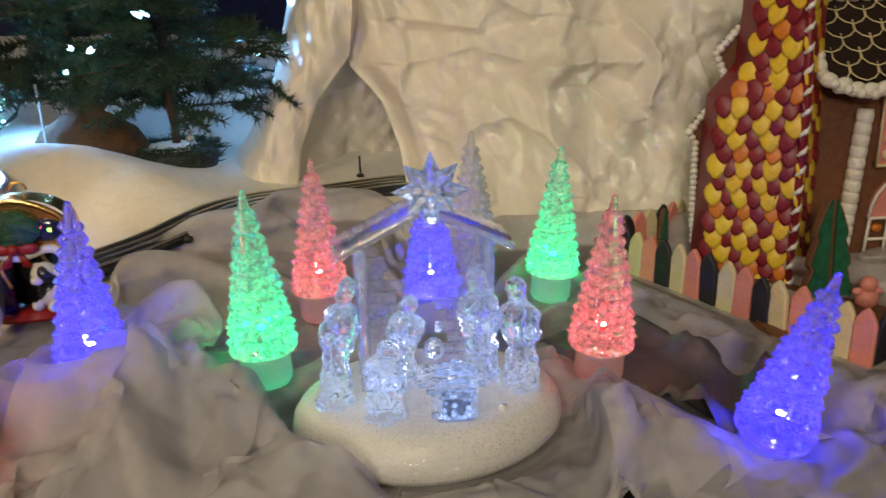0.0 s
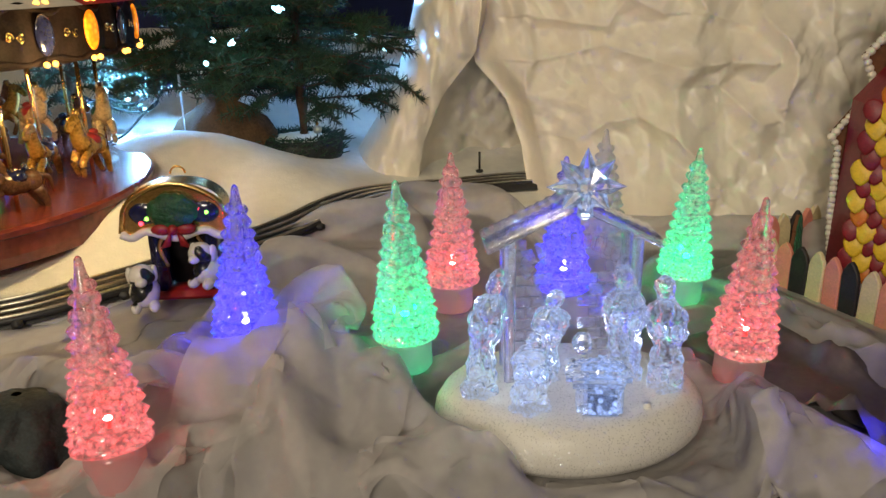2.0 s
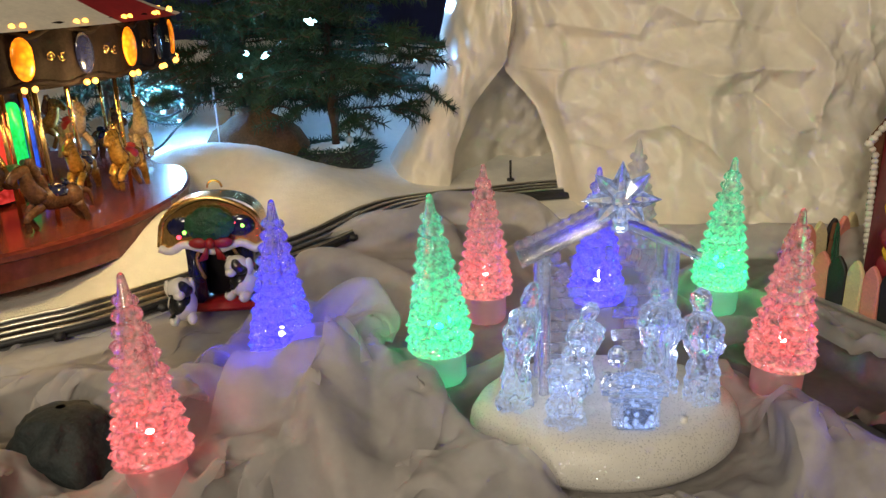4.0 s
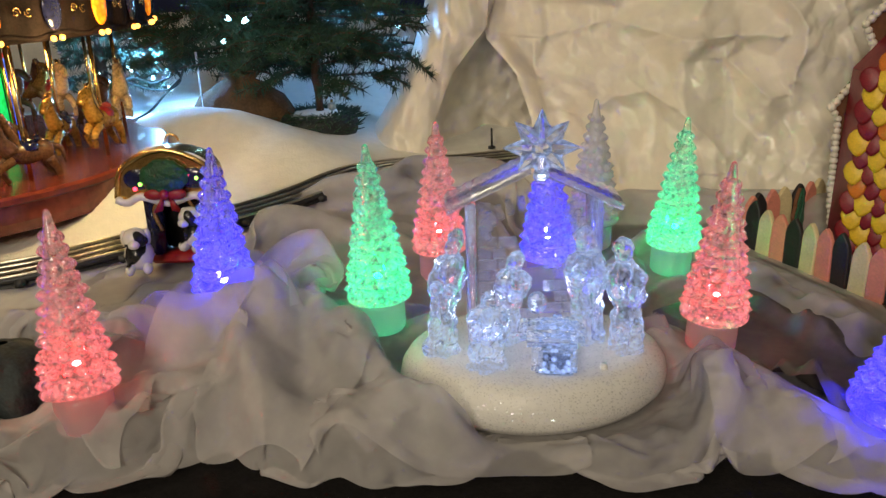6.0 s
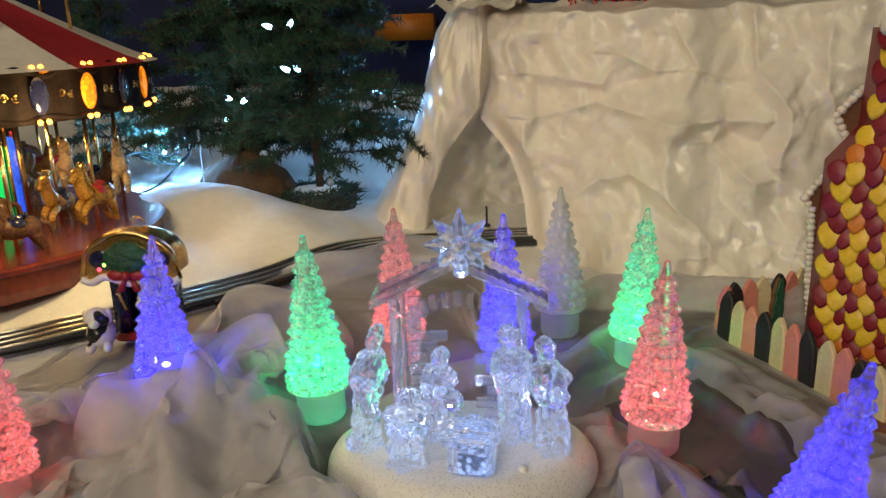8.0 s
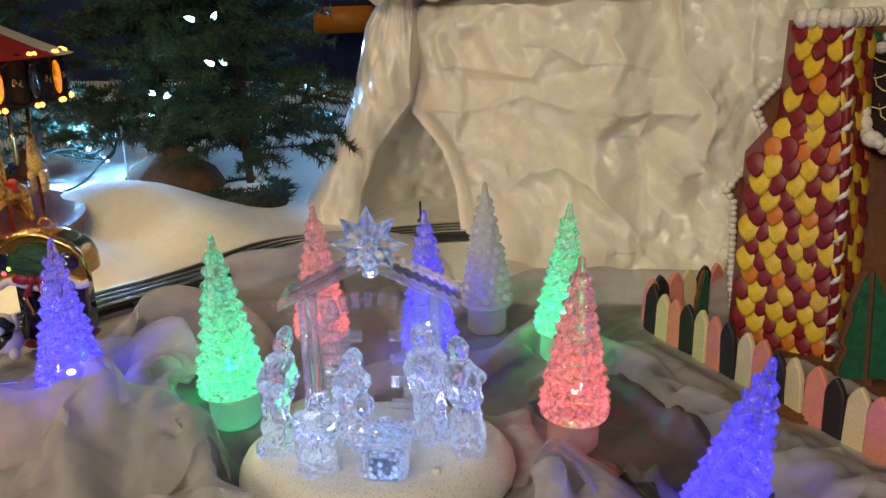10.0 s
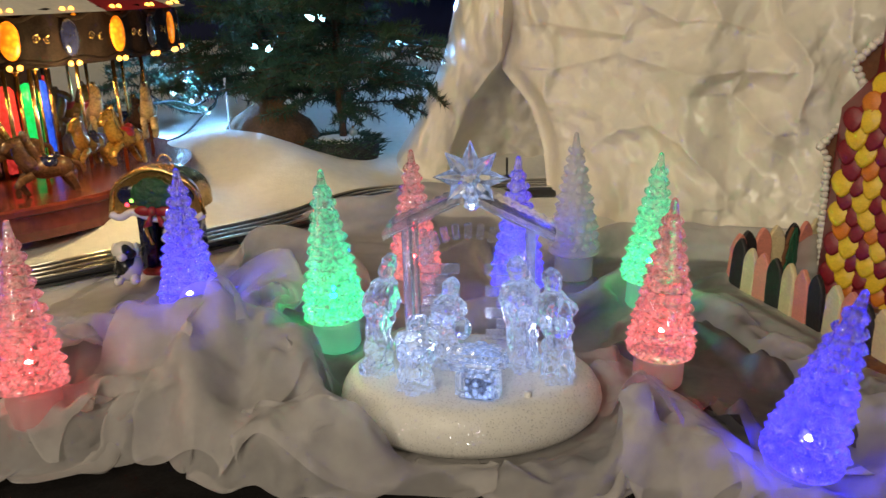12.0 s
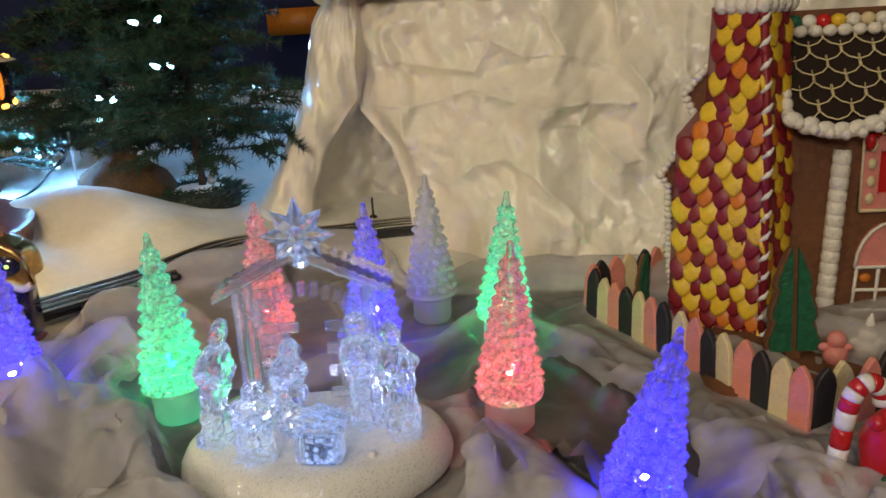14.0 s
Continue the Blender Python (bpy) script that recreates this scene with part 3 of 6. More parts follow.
def cloth_point(u, v):
    x = -0.52 + 1.0 * u
    e = edge_y(x)
    y = e + (cloth_back(x) - e) * v ** 1.15
    y += 0.006 * wave(x * 40, 1.7, 8) * (1 - v)
    z = cloth_height(x, y)
    z -= 0.012 * step(-0.012, 0.0, y - cloth_back(x))
    return Vector((x, y, z))


HEM = [(-0.52 + 0.01 * i, edge_y(-0.52 + 0.01 * i)) for i in range(101)]


def pressed(x, y):
    """How high the cloth may stand: it is held down under the ornaments."""
    cap = 0.004 + 1.7 * np.maximum(0, y - np.interp(x, [h[0] for h in HEM], [h[1] for h in HEM]))
    for tx, ty, tz, sunk in FEET:
        cap = np.minimum(cap, tz + sunk + 0.001 + 1.6 * np.maximum(0, np.hypot(x - tx, y - ty) - 0.021))
    e = np.hypot((x + 0.006) / 0.090, (y + 0.006) / 0.070)
    cap = np.minimum(cap, 0.001 + 0.20 * np.maximum(0, e - 1.0))
    cap = np.minimum(cap, np.where(x < -0.25, 0.034 + 0.5 * np.maximum(0, 0.02 - y) + 1.5 * np.maximum(0, x + 0.29), 1.0))
    dx, dy = 0.120, -0.202
    t = np.clip(((x - 0.202) * dx + (y - 0.256) * dy) / (dx * dx + dy * dy), 0, 1)
    cap = np.minimum(cap, 0.006 + 0.45 * np.maximum(0, np.hypot(x - 0.202 - dx * t, y - 0.256 - dy * t) - 0.012))
    dx, dy = 0.072, -0.115
    t = np.clip(((x - 0.125) * dx + (y - 0.120) * dy) / (dx * dx + dy * dy), 0, 1.2)
    return np.minimum(cap, 0.001 + 0.8 * np.maximum(0, np.hypot(x - 0.125 - dx * t, y - 0.120 - dy * t) - 0.028))


def settle(p, stretch, steps, stiff, fall, floor_of, loose=False):
    """Lets a sheet with slack fall and buckle over what lies under it. p: rows x columns x 3; floor_of gives the support's height."""
    rest_p = p.copy()
    pairs = []
    for di, dj, k in ((0, 1, 1.0), (1, 0, 1.0), (1, 1, 0.6), (1, -1, 0.6), (0, 2, stiff), (2, 0, stiff), (0, 4, stiff * 0.5), (4, 0, stiff * 0.5)):
        for odd in (0, 1):
            i, j = np.meshgrid(np.arange(p.shape[0] - di), np.arange(max(0, -dj), p.shape[1] - max(0, dj)), indexing="ij")
            lane = ((i // max(1, di)) if di else (j // max(1, dj))) % 2 == odd
            i, j = i[lane], j[lane]
            want = stretch * np.linalg.norm(rest_p[i, j] - rest_p[i + di, j + dj], axis=-1)
            pairs.append((i, j, i + di, j + dj, want, k))
    old = p.copy()
    hold = np.zeros(p.shape[:2], bool)
    if loose:
        hold[::p.shape[0] - 1, ::p.shape[1] - 1] = True
    else:
        hold[0], hold[-1], hold[:, 0], hold[:, -1] = True, True, True, True
    low = floor_of(rest_p[..., 0], rest_p[..., 1])
    for n in range(steps):
        now = p.copy()
        p = p + 0.93 * (p - old) + np.array((0, 0, -fall))
        old = now
        for i, j, i2, j2, want, k in pairs:
            d = p[i2, j2] - p[i, j]
            length = np.linalg.norm(d, axis=-1) + 1e-9
            push = (0.5 * k * (length - want) / length)[:, None] * d
            p[i, j] += push
            p[i2, j2] -= push
        if loose:
            low = floor_of(p[..., 0], p[..., 1])
        p[..., 2] = np.maximum(p[..., 2], low)
        p[..., 2] = np.minimum(p[..., 2], np.maximum(pressed(p[..., 0], p[..., 1]), low if loose else 0.0006))
        off = p[..., :2] - rest_p[..., :2]
        far = np.linalg.norm(off, axis=-1)[..., None]
        p[..., :2] = rest_p[..., :2] + off * np.minimum(1, 0.020 / (far + 1e-9))
        p[hold] = rest_p[hold]
        if n % 6 == 0:
            old = 0.5 * old + 0.5 * p
    return p


def finer(p, k):
    """The sheet with k times as many steps each way, smoothly joined."""
    for axis in (0, 1):
        n = p.shape[axis]
        t = np.linspace(0, n - 1, (n - 1) * k + 1)
        i = np.minimum(t.astype(int), n - 2)
        f = (t - i)
        f = f[:, None, None] if axis == 0 else f[None, :, None]
        a, b, c, d = (np.take(p, np.clip(i + o, 0, n - 1), axis) for o in (-1, 0, 1, 2))
        p = 0.5 * (2 * b + (c - a) * f + (2 * a - 5 * b + 4 * c - d) * f ** 2 + (3 * b - a - 3 * c + d) * f ** 3)
    return p


def supports(x, y):
    low = np.array([[0.8 * cloth_height(a, b) + 0.2 * ground(a, b) - 0.001 for a, b in zip(r, q)] for r, q in zip(x, y)])
    for tx, ty, tz, sunk in FEET:
        low = np.maximum(low, tz + sunk - 0.001 - 1.3 * np.maximum(0, np.hypot(x - tx, y - ty) - 0.020))
    return low


def sheet_mesh(name, p):
    rows, cols = p.shape[:2]
    g = np.arange(rows * cols).reshape(rows, cols)
    quads = np.stack((g[:-1, :-1], g[:-1, 1:], g[1:, 1:], g[1:, :-1]), -1).reshape(-1, 4)
    me = bpy.data.meshes.new(name)
    me.from_pydata(p.reshape(-1, 3).tolist(), [], quads.tolist())
    me.polygons.foreach_set("use_smooth", [True] * len(me.polygons))
    me.materials.append(M["cloth"])
    return new(name, me)


sheet = np.array([[cloth_point(i / 110, j / 61) for i in range(111)] for j in range(62)])
sheet = settle(sheet, 1.15, 170, 0.45, 0.00006, supports)
sheet = finer(sheet, 2)
sheet = settle(sheet, 1.012, 40, 0.40, 0.00003, supports)
sheet = finer(sheet, 2)
cloth = tagged(sheet_mesh("sheer_cloth", sheet), "rumpled white sheer cloth draped over the black table", "cloth")

# the relief of the cloth, on which its loose folds lie
CELL = 0.004
relief = np.full((150, 300), -1.0)
np.maximum.at(relief, (np.clip(((sheet[..., 1] + 0.2) / CELL).astype(int), 0, 149), np.clip(((sheet[..., 0] + 0.55) / CELL).astype(int), 0, 299)), sheet[..., 2])
relief = np.where(relief < -0.5, 0.0, relief)
wide = np.pad(relief, 1, mode="edge")
relief = 0.5 * relief + 0.125 * (wide[2:, 1:-1] + wide[:-2, 1:-1] + wide[1:-1, 2:] + wide[1:-1, :-2])


def on_cloth(x, y):
    u, v = np.clip((x + 0.55) / CELL - 0.5, 0, 298), np.clip((y + 0.2) / CELL - 0.5, 0, 148)
    i, j = np.minimum(v.astype(int), 148), np.minimum(u.astype(int), 298)
    f, g = v - i, u - j
    return 0.0022 + (1 - f) * ((1 - g) * relief[i, j] + g * relief[i, j + 1]) + f * ((1 - g) * relief[i + 1, j] + g * relief[i + 1, j + 1])


def loose_fold(x, y, long, wide_, turn, slack, seed):
    """A loose lap of the same cloth, lying over the sheet with its hem showing."""
    c, t = math.cos(radians(turn)), math.sin(radians(turn))
    nu, nv = max(8, round(long / 0.008)), max(8, round(wide_ / 0.008))
    p = np.zeros((nv, nu, 3))
    for j in range(nv):
        for i in range(nu):
            a, b = (i / (nu - 1) - 0.5) * long, (j / (nv - 1) - 0.5) * wide_
            b *= 1 + 0.5 * wave(i * 0.16, seed, 1)
            a += 0.010 * wave(j * 0.22, seed, 5)
            p[j, i] = x + c * a - t * b, y + t * a + c * b, 0
    p[..., 2] = on_cloth(p[..., 0], p[..., 1]) + 0.004
    p[1:-1, 1:-1, 2] += np.array([[0.004 * wave(i * 0.3, j * 0.3, seed) for i in range(nu - 2)] for j in range(nv - 2)])
    p = settle(p, slack, 80, 0.45, 0.00008, on_cloth, True)
    p = finer(p, 3)
    p[..., 2] = np.maximum(p[..., 2], on_cloth(p[..., 0], p[..., 1]) - 0.0008)
    ob = sheet_mesh("fold", p)
    ob.parent = cloth


loose_fold(-0.150, -0.070, 0.105, 0.075, 70, 1.16, 3)
loose_fold(-0.235, -0.080, 0.110, 0.050, 62, 1.16, 9)
loose_fold(-0.195, 0.000, 0.090, 0.050, -25, 1.15, 14)
loose_fold(0.125, -0.030, 0.150, 0.042, -48, 1.15, 21)
loose_fold(0.150, -0.060, 0.080, 0.040, 12, 1.16, 28)
loose_fold(-0.050, -0.105, 0.150, 0.026, 6, 1.12, 33)
loose_fold(0.262, -0.010, 0.100, 0.060, 30, 1.15, 57)


def pond_point(u, v):
    along, across = -0.20 + 1.50 * u, (v - 0.5) * 0.090
    x = 0.125 + 0.072 * along + 0.847 * across
    y = 0.120 - 0.115 * along + 0.531 * across
    return Vector((x, y, cloth_height(x, y) + 0.0035 - 0.012 * (1 - step(0.0, 0.12, v)) - 0.012 * step(0.88, 1.0, v) - 0.012 * step(0.93, 1.0, u) - 0.012 * (1 - step(0.0, 0.1, u))))


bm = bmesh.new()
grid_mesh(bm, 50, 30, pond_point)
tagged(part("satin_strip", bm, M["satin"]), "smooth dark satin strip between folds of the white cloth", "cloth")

# ---- the crumpled paper mountain ----
CREASES = []
dice = random.Random(5)
for k in range(40):
    ang, wl = dice.uniform(0, math.pi), (0.24, 0.16, 0.11, 0.07, 0.05, 0.034, 0.024)[k % 7]
    CREASES.append((math.cos(ang) / wl, math.sin(ang) / wl, dice.random(), (0.054 if wl > 0.04 else 0.070) * wl, dice.uniform(0, 50)))
# the large folds of the face, along lines of (x, z): height, width
BROWS = [
    ([(-0.02, 0.183), (0.063, 0.204), (0.14, 0.185), (0.194, 0.189), (0.239, 0.187)], 0.016, 0.022), ([(0.195, 0.18), (0.19, 0.163), (0.216, 0.142), (0.241, 0.123)], 0.014, 0.018),
    ([(0.232, 0.30), (0.239, 0.235), (0.256, 0.198), (0.261, 0.142)], 0.022, 0.016), ([(0.035, 0.094), (0.071, 0.12), (0.105, 0.128), (0.144, 0.112), (0.19, 0.06)], 0.015, 0.022),
    ([(-0.031, 0.175), (-0.014, 0.114), (0.0, 0.04)], 0.012, 0.016), ([(-0.016, 0.235), (0.068, 0.225), (0.09, 0.26), (0.13, 0.24)], 0.014, 0.020),
    ([(0.15, 0.29), (0.18, 0.24), (0.225, 0.225)], 0.010, 0.016), ([(0.19, 0.045), (0.23, 0.01)], 0.016, 0.018), ([(0.31, 0.28), (0.30, 0.22), (0.33, 0.15)], 0.010, 0.016),
]


def brow(x, z):
    """A fold that juts out, steep on its lower side."""
    out = 0.0
    for line, height, width in BROWS:
        for (ax, az), (bx, bz) in zip(line, line[1:]):
            dx, dz = bx - ax, bz - az
            t = min(1, max(0, ((x - ax) * dx + (z - az) * dz) / (dx * dx + dz * dz)))
            px, pz = x - ax - dx * t, z - az - dz * t
            steep = 1.9 if (pz < 0 if abs(dx) > abs(dz) else px < 0) else 1.0
            out = max(out, height * math.exp(-math.hypot(px, pz) * steep / width))
    return out


def crumple(u, v):
    """Creased paper: flat facets that meet in straight, sharp folds."""
    wu, wv = u + 0.02 * wave(u * 9, v * 9, 1), v + 0.02 * wave(u * 9, v * 9, 2)
    h = 0.0
    for cx, cz, off, tall, seed in CREASES:
        t = cx * wu + cz * wv + off + 0.5 * wave(wu * 6, wv * 6, seed)
        t = abs(t - math.floor(t) - 0.5) * 2
        h += tall * (t - 0.5) * (0.35 + 0.65 * step(-0.25, 0.3, wave(u * 5 + seed, v * 5, seed)))
    return 1.0 * h + 0.010 * wave(wu * 4, wv * 4, 14)


def between(keys, z):
    """Linear between (height, value) keys."""
    for (a, p), (b, q) in zip(keys, keys[1:]):
        if z <= b:
            return p + (q - p) * max(0, (z - a) / (b - a))
    return keys[-1][1]


def rim(x):
    return 0.308 + 0.010 * wave(x * 14, 0.3, 5) + 0.005 * wave(x * 45, 0.6, 5)


FACE_LEFT = [(0, -0.016), (0.085, -0.030), (0.143, -0.050), (0.193, -0.090), (0.24, -0.100), (0.33, -0.104)]
SIDE_RIGHT = [(0, -0.170), (0.077, -0.157), (0.136, -0.132), (0.193, -0.088), (0.25, -0.080), (0.36, -0.085)]
SIDE_LEFT = [(0, -0.296), (0.05, -0.262), (0.105, -0.226), (0.188, -0.192), (0.288, -0.168), (0.33, -0.140)]


def mountain(u, v):
    zz = 0.33 * min(1, v / 0.8)
    left = between(FACE_LEFT, zz)
    x = left + (0.56 - left) * u ** 0.9
    top = rim(x)
    foot = 0.475 - 0.085 * step(-0.03, 0.14, x) - 0.03 * step(0.2, 0.4, x)
    if v < 0.8:
        t = v / 0.8
        z = -0.004 + (top + 0.004) * t
        y = foot + 0.115 * t ** 0.75 - 0.022 * (1 - t) ** 5
        k = crumple(x, z) + brow(x, z)
        y -= 1.2 * k * (0.35 + 0.65 * step(0, 0.15, t)) * (0.3 + 0.7 * step(0, 0.06, u))
        y += 0.05 * (1 - step(0, 0.05, u)) * (1 - 0.7 * t)
        x += 0.3 * k * math.sin(z * 40) * step(0, 0.06, u)
    else:
        t = (v - 0.8) / 0.2
        y = foot + 0.115 + 0.34 * t - 1.2 * crumple(x, top) * (1 - t)
        z = top + 0.012 * math.sin(t * 5) + 0.012 * wave(x * 20, y * 20, 9) * min(1, t * 5)
    return Vector((x, y, z))


paper_hill = thing("paper_mountain", pose(0, 0, 0), "large mountain of crumpled cream paper with a tunnel mouth", "mountain")
bm = bmesh.new()
grid_mesh(bm, 330, 230, mountain)
part("face", bm, M["paper"], paper_hill)


def shoulder(u, v):
    """The sheet left of the tunnel: its outer fold, then turned inwards to line the tunnel behind the face."""
    z = 0.015 + 0.315 * v
    left, right = between(SIDE_LEFT, z), between(SIDE_RIGHT, z)
    if u < 0.5:
        t = u / 0.5
        x = left + (right - left) * t
        y = 0.590 - 0.045 * math.sin(t * 2.6) - 0.02 * t + 0.03 * v
        y += 0.06 * (1 - t) ** 5
    else:
        t = (u - 0.5) / 0.5
        x = right + t * (between(FACE_LEFT, z) + 0.06 - right) - 0.012 * math.sin(min(1, t * 5) * math.pi) * (1 - v)
        y = 0.5468 + 0.03 * v + 0.165 * step(-0.05, 0.30, t) * (1 - 0.7 * v)
    pleat = 0.007 * abs(wave((x + 0.095) / (0.36 - z) * 9, 0.3 * z, 4)) * step(0.0, 0.08, u)
    y -= (0.8 if u < 0.5 else 1.7) * crumple(x * 1.3 + 3, z * 0.9) * step(0, 0.1, u) + pleat
    return Vector((x, y, z))


bm = bmesh.new()
grid_mesh(bm, 150, 120, shoulder)
part("tunnel_side", bm, M["paper"], paper_hill)
bm = bmesh.new()
grid_mesh(bm, 40, 30, lambda u, v: Vector((-0.150 + 0.11 * u, 0.555 + 0.2 * v - 0.03 * math.sin(u * 3), 0.318 + 0.012 * wave(u * 5, v * 5) + 0.01 * math.sin(v * 4))))
part("top_fold", bm, M["paper"], paper_hill)
bm = bmesh.new()
for i in range(60):
    x, y = 0.02 + 0.17 * random.random(), 0.60 + 0.05 * random.random()
    cyl(bm, (x, y, 0.31), (x + random.uniform(-0.02, 0.02), y + random.uniform(-0.02, 0.02), 0.345 + 0.01 * random.random()), 0.0012, seg=4)
tagged(part("red_tinsel", bm, M["candyred"]), "red tinsel lying on top of the paper mountain", "tinsel", kind="stuff")

# ---- the toy railway ----
LINE = spline([(-0.80, -0.05, 0), (-0.62, 0.0, 0), (-0.478, 0.064, 0), (-0.395, 0.115, 0), (-0.30, 0.258, 0), (-0.235, 0.375, 0), (-0.16, 0.48, 0), (-0.06, 0.54, 0), (0.06, 0.555, 0)], 10)
for p in LINE:
    p.z = snow_height(p.x, p.y) + 0.004
for _ in range(3):
    for i in range(1, len(LINE) - 1):
        LINE[i].z = (LINE[i - 1].z + LINE[i].z + LINE[i + 1].z) / 3


def beside(i, off, up):
    d = (LINE[min(i + 1, len(LINE) - 1)] - LINE[max(i - 1, 0)]).normalized()
    return LINE[i] + Vector((-d.y, d.x, 0)) * off + Vector((0, 0, up)), d


track = thing("railway_track", pose(0, 0, 0), "curved toy railway track with steel rails on black ties", "railway track")
for off in (-0.021, -0.007, 0.007, 0.021):
    bm = bmesh.new()
    tube(bm, [beside(i, off, 0.006)[0] for i in range(len(LINE))], 0.0016, 6)
    part("rail", bm, M["rail"], track, "steel rail")
for off in (-0.021, 0.021):
    bm = bmesh.new()
    tube(bm, [beside(i, off, 0.0025)[0] for i in range(len(LINE))], 0.0032, 6)
    part("rail_foot", bm, M["tie"], track)
for i in range(3, len(LINE) - 1, 7):
    at, d = beside(i, 0, 0.0)
    bm = bmesh.new()
    box(bm, (-0.004, -0.029, -0.003), (0.004, 0.029, 0.003), 0.0008, Matrix.Translation(at) @ Matrix.Rotation(math.atan2(d.y, d.x), 4, "Z"))
    part("tie", bm, M["tie"], track)
bm = bmesh.new()
rows = []
for i in range(len(LINE)):
    k = 0.023 + 0.013 * step(42, 54, i)
    rows.append([bm.verts.new(beside(i, o, u)[0]) for o, u in ((-k, -0.003), (-k + 0.004, 0.003), (k - 0.004, 0.003), (k, -0.003))])
for lo, hi in zip(rows, rows[1:]):
    for k in range(3):
        bm.faces.new((lo[k], lo[k + 1], hi[k + 1], hi[k]))
part("roadbed", bm, M["tie"], track, "black roadbed piece")
signal_post = thing("signal_post", pose(-0.085, 0.585, 0.03), "thin black post beside the track", "post")
bm = bmesh.new()
cyl(bm, (0, 0, 0), (0, 0, 0.028), 0.0015)
cyl(bm, (0, 0, 0), (0, 0, 0.003), 0.005)
part("post", bm, M["tie"], signal_post)

# ---- acrylic trees ----
def tree_mesh(mat):
    """A ribbed cone with tiers of blunt spikes, flaring to a plain skirt."""
    bm = bmesh.new()
    dice = random.Random(8)
    tiers, z0, z1 = 11, 0.027, 0.146

    def radius(t):
        return 0.0222 * (1 - t) ** 0.86 + 0.0014

    profile = [(0.0195, z0), (0.0245, z0 + 0.0012), (0.0250, z0 + 0.003), (0.0228, z0 + 0.006)]
    for j in range(tiers * 2):
        t = 0.07 + 0.85 * j / (tiers * 2)
        profile.append((radius(t) * (0.93, 0.87)[j % 2], z0 + (z1 - z0) * t))
    profile += [(0.0030, 0.1385), (0.0026, 0.1415), (0.0021, 0.1445), (0.0008, z1)]
    revolve(bm, profile, 30, None, lambda a, z, j: 1 + 0.05 * wave(3 * math.cos(a) + j, 3 * math.sin(a), z * 90) * (4 < j < 26))
    for j in range(tiers):
        t = 0.07 + 0.85 * (j + 0.05) / tiers
        z, r = z0 + (z1 - z0) * t, radius(t)
        n = max(6, round(14 * (1 - t) ** 0.6))
        for i in range(n):
            a = 2 * math.pi * (i + 0.5 * (j % 2) + dice.uniform(-0.16, 0.16)) / n
            z = z0 + (z1 - z0) * (t + dice.uniform(-0.008, 0.008))
            out = Vector((math.cos(a), math.sin(a), 0))
            side = Vector((-math.sin(a), math.cos(a), 0))
            w, h = 0.80 * math.pi * r / n, 0.0044
            tip = out * (r * 1.02 + 0.0044 * (0.5 + 0.5 * (1 - t)) * dice.uniform(0.8, 1.15)) + Vector((0, 0, z + 0.0008))
            ring = [bm.verts.new(out * (r * 0.90) + side * (w * math.cos(q)) + Vector((0, 0, z + 0.001 + h * math.sin(q)))) for q in [math.pi * k / 3 for k in range(6)]]
            mid = [bm.verts.new(v.co.lerp(tip, 0.62) + 0.16 * (v.co - tip).length * (v.co - Vector((out.x * r * 0.9, out.y * r * 0.9, z + 0.001))).normalized()) for v in ring]
            top = bm.verts.new(tip)
            for k in range(6):
                m = (k + 1) % 6
                bm.faces.new((ring[k], ring[m], mid[m], mid[k]))
                bm.faces.new((mid[k], mid[m], top))
    return mesh_of("tree_body", bm, mat)


def puck_mesh(mat):
    bm = bmesh.new()
    revolve(bm, [(0.014, 0), (0.0165, 0.001), (0.0185, 0.004), (0.0185, 0.022), (0.0175, 0.0260), (0.012, 0.0270)], 28)
    return mesh_of("lamp_foot", bm, mat)


def core_mesh(mat):
    bm = bmesh.new()
    ball(bm, (0, 0, 0.041), 0.0016, seg=10)
    ball(bm, (0.004, -0.003, 0.037), 0.0008, seg=8)
    return mesh_of("lamp_bead", bm, mat)


WORDS = dict(red="glowing red acrylic Christmas tree ornament on the white cloth", blue="glowing blue acrylic Christmas tree ornament on the white cloth",
             green="glowing green acrylic Christmas tree ornament on the white cloth", frosted="unlit frosted acrylic Christmas tree ornament by the paper mountain")
LIGHTS = dict(red=((1.0, 0.01, 0.01), 0.10), green=((0.0, 1.0, 0.16), 0.24), blue=((0.01, 0.01, 1.0), 1.1))
CORES = dict(red="coreR", green="coreG", blue="coreB")
BODY = {k: tree_mesh(M[k]) for k in WORDS}
PUCK = {k: puck_mesh(M[k + "foot"]) for k in WORDS}
CORE = {k: core_mesh(M[c]) for k, c in CORES.items()}
for k, x, y, tip, kind_of in TREES:
    turn = POSE[k] @ pose(0, 0, 0, 0, 0, random.uniform(0, 90))
    t = thing("acrylic_tree", turn, WORDS[kind_of], "tree ornament", "acrylic tree ornaments")
    for n, me in (("tree_body", BODY), ("lamp_foot", PUCK), ("lamp_bead", CORE)):
        if kind_of in me:
            ob = new(n, me[kind_of])
            ob.parent = t
    if kind_of in LIGHTS:
        c, p = LIGHTS[kind_of]
        point_lamp("tree_lamp", turn @ Vector((0, 0, 0.046)), p, c, 0.0016)

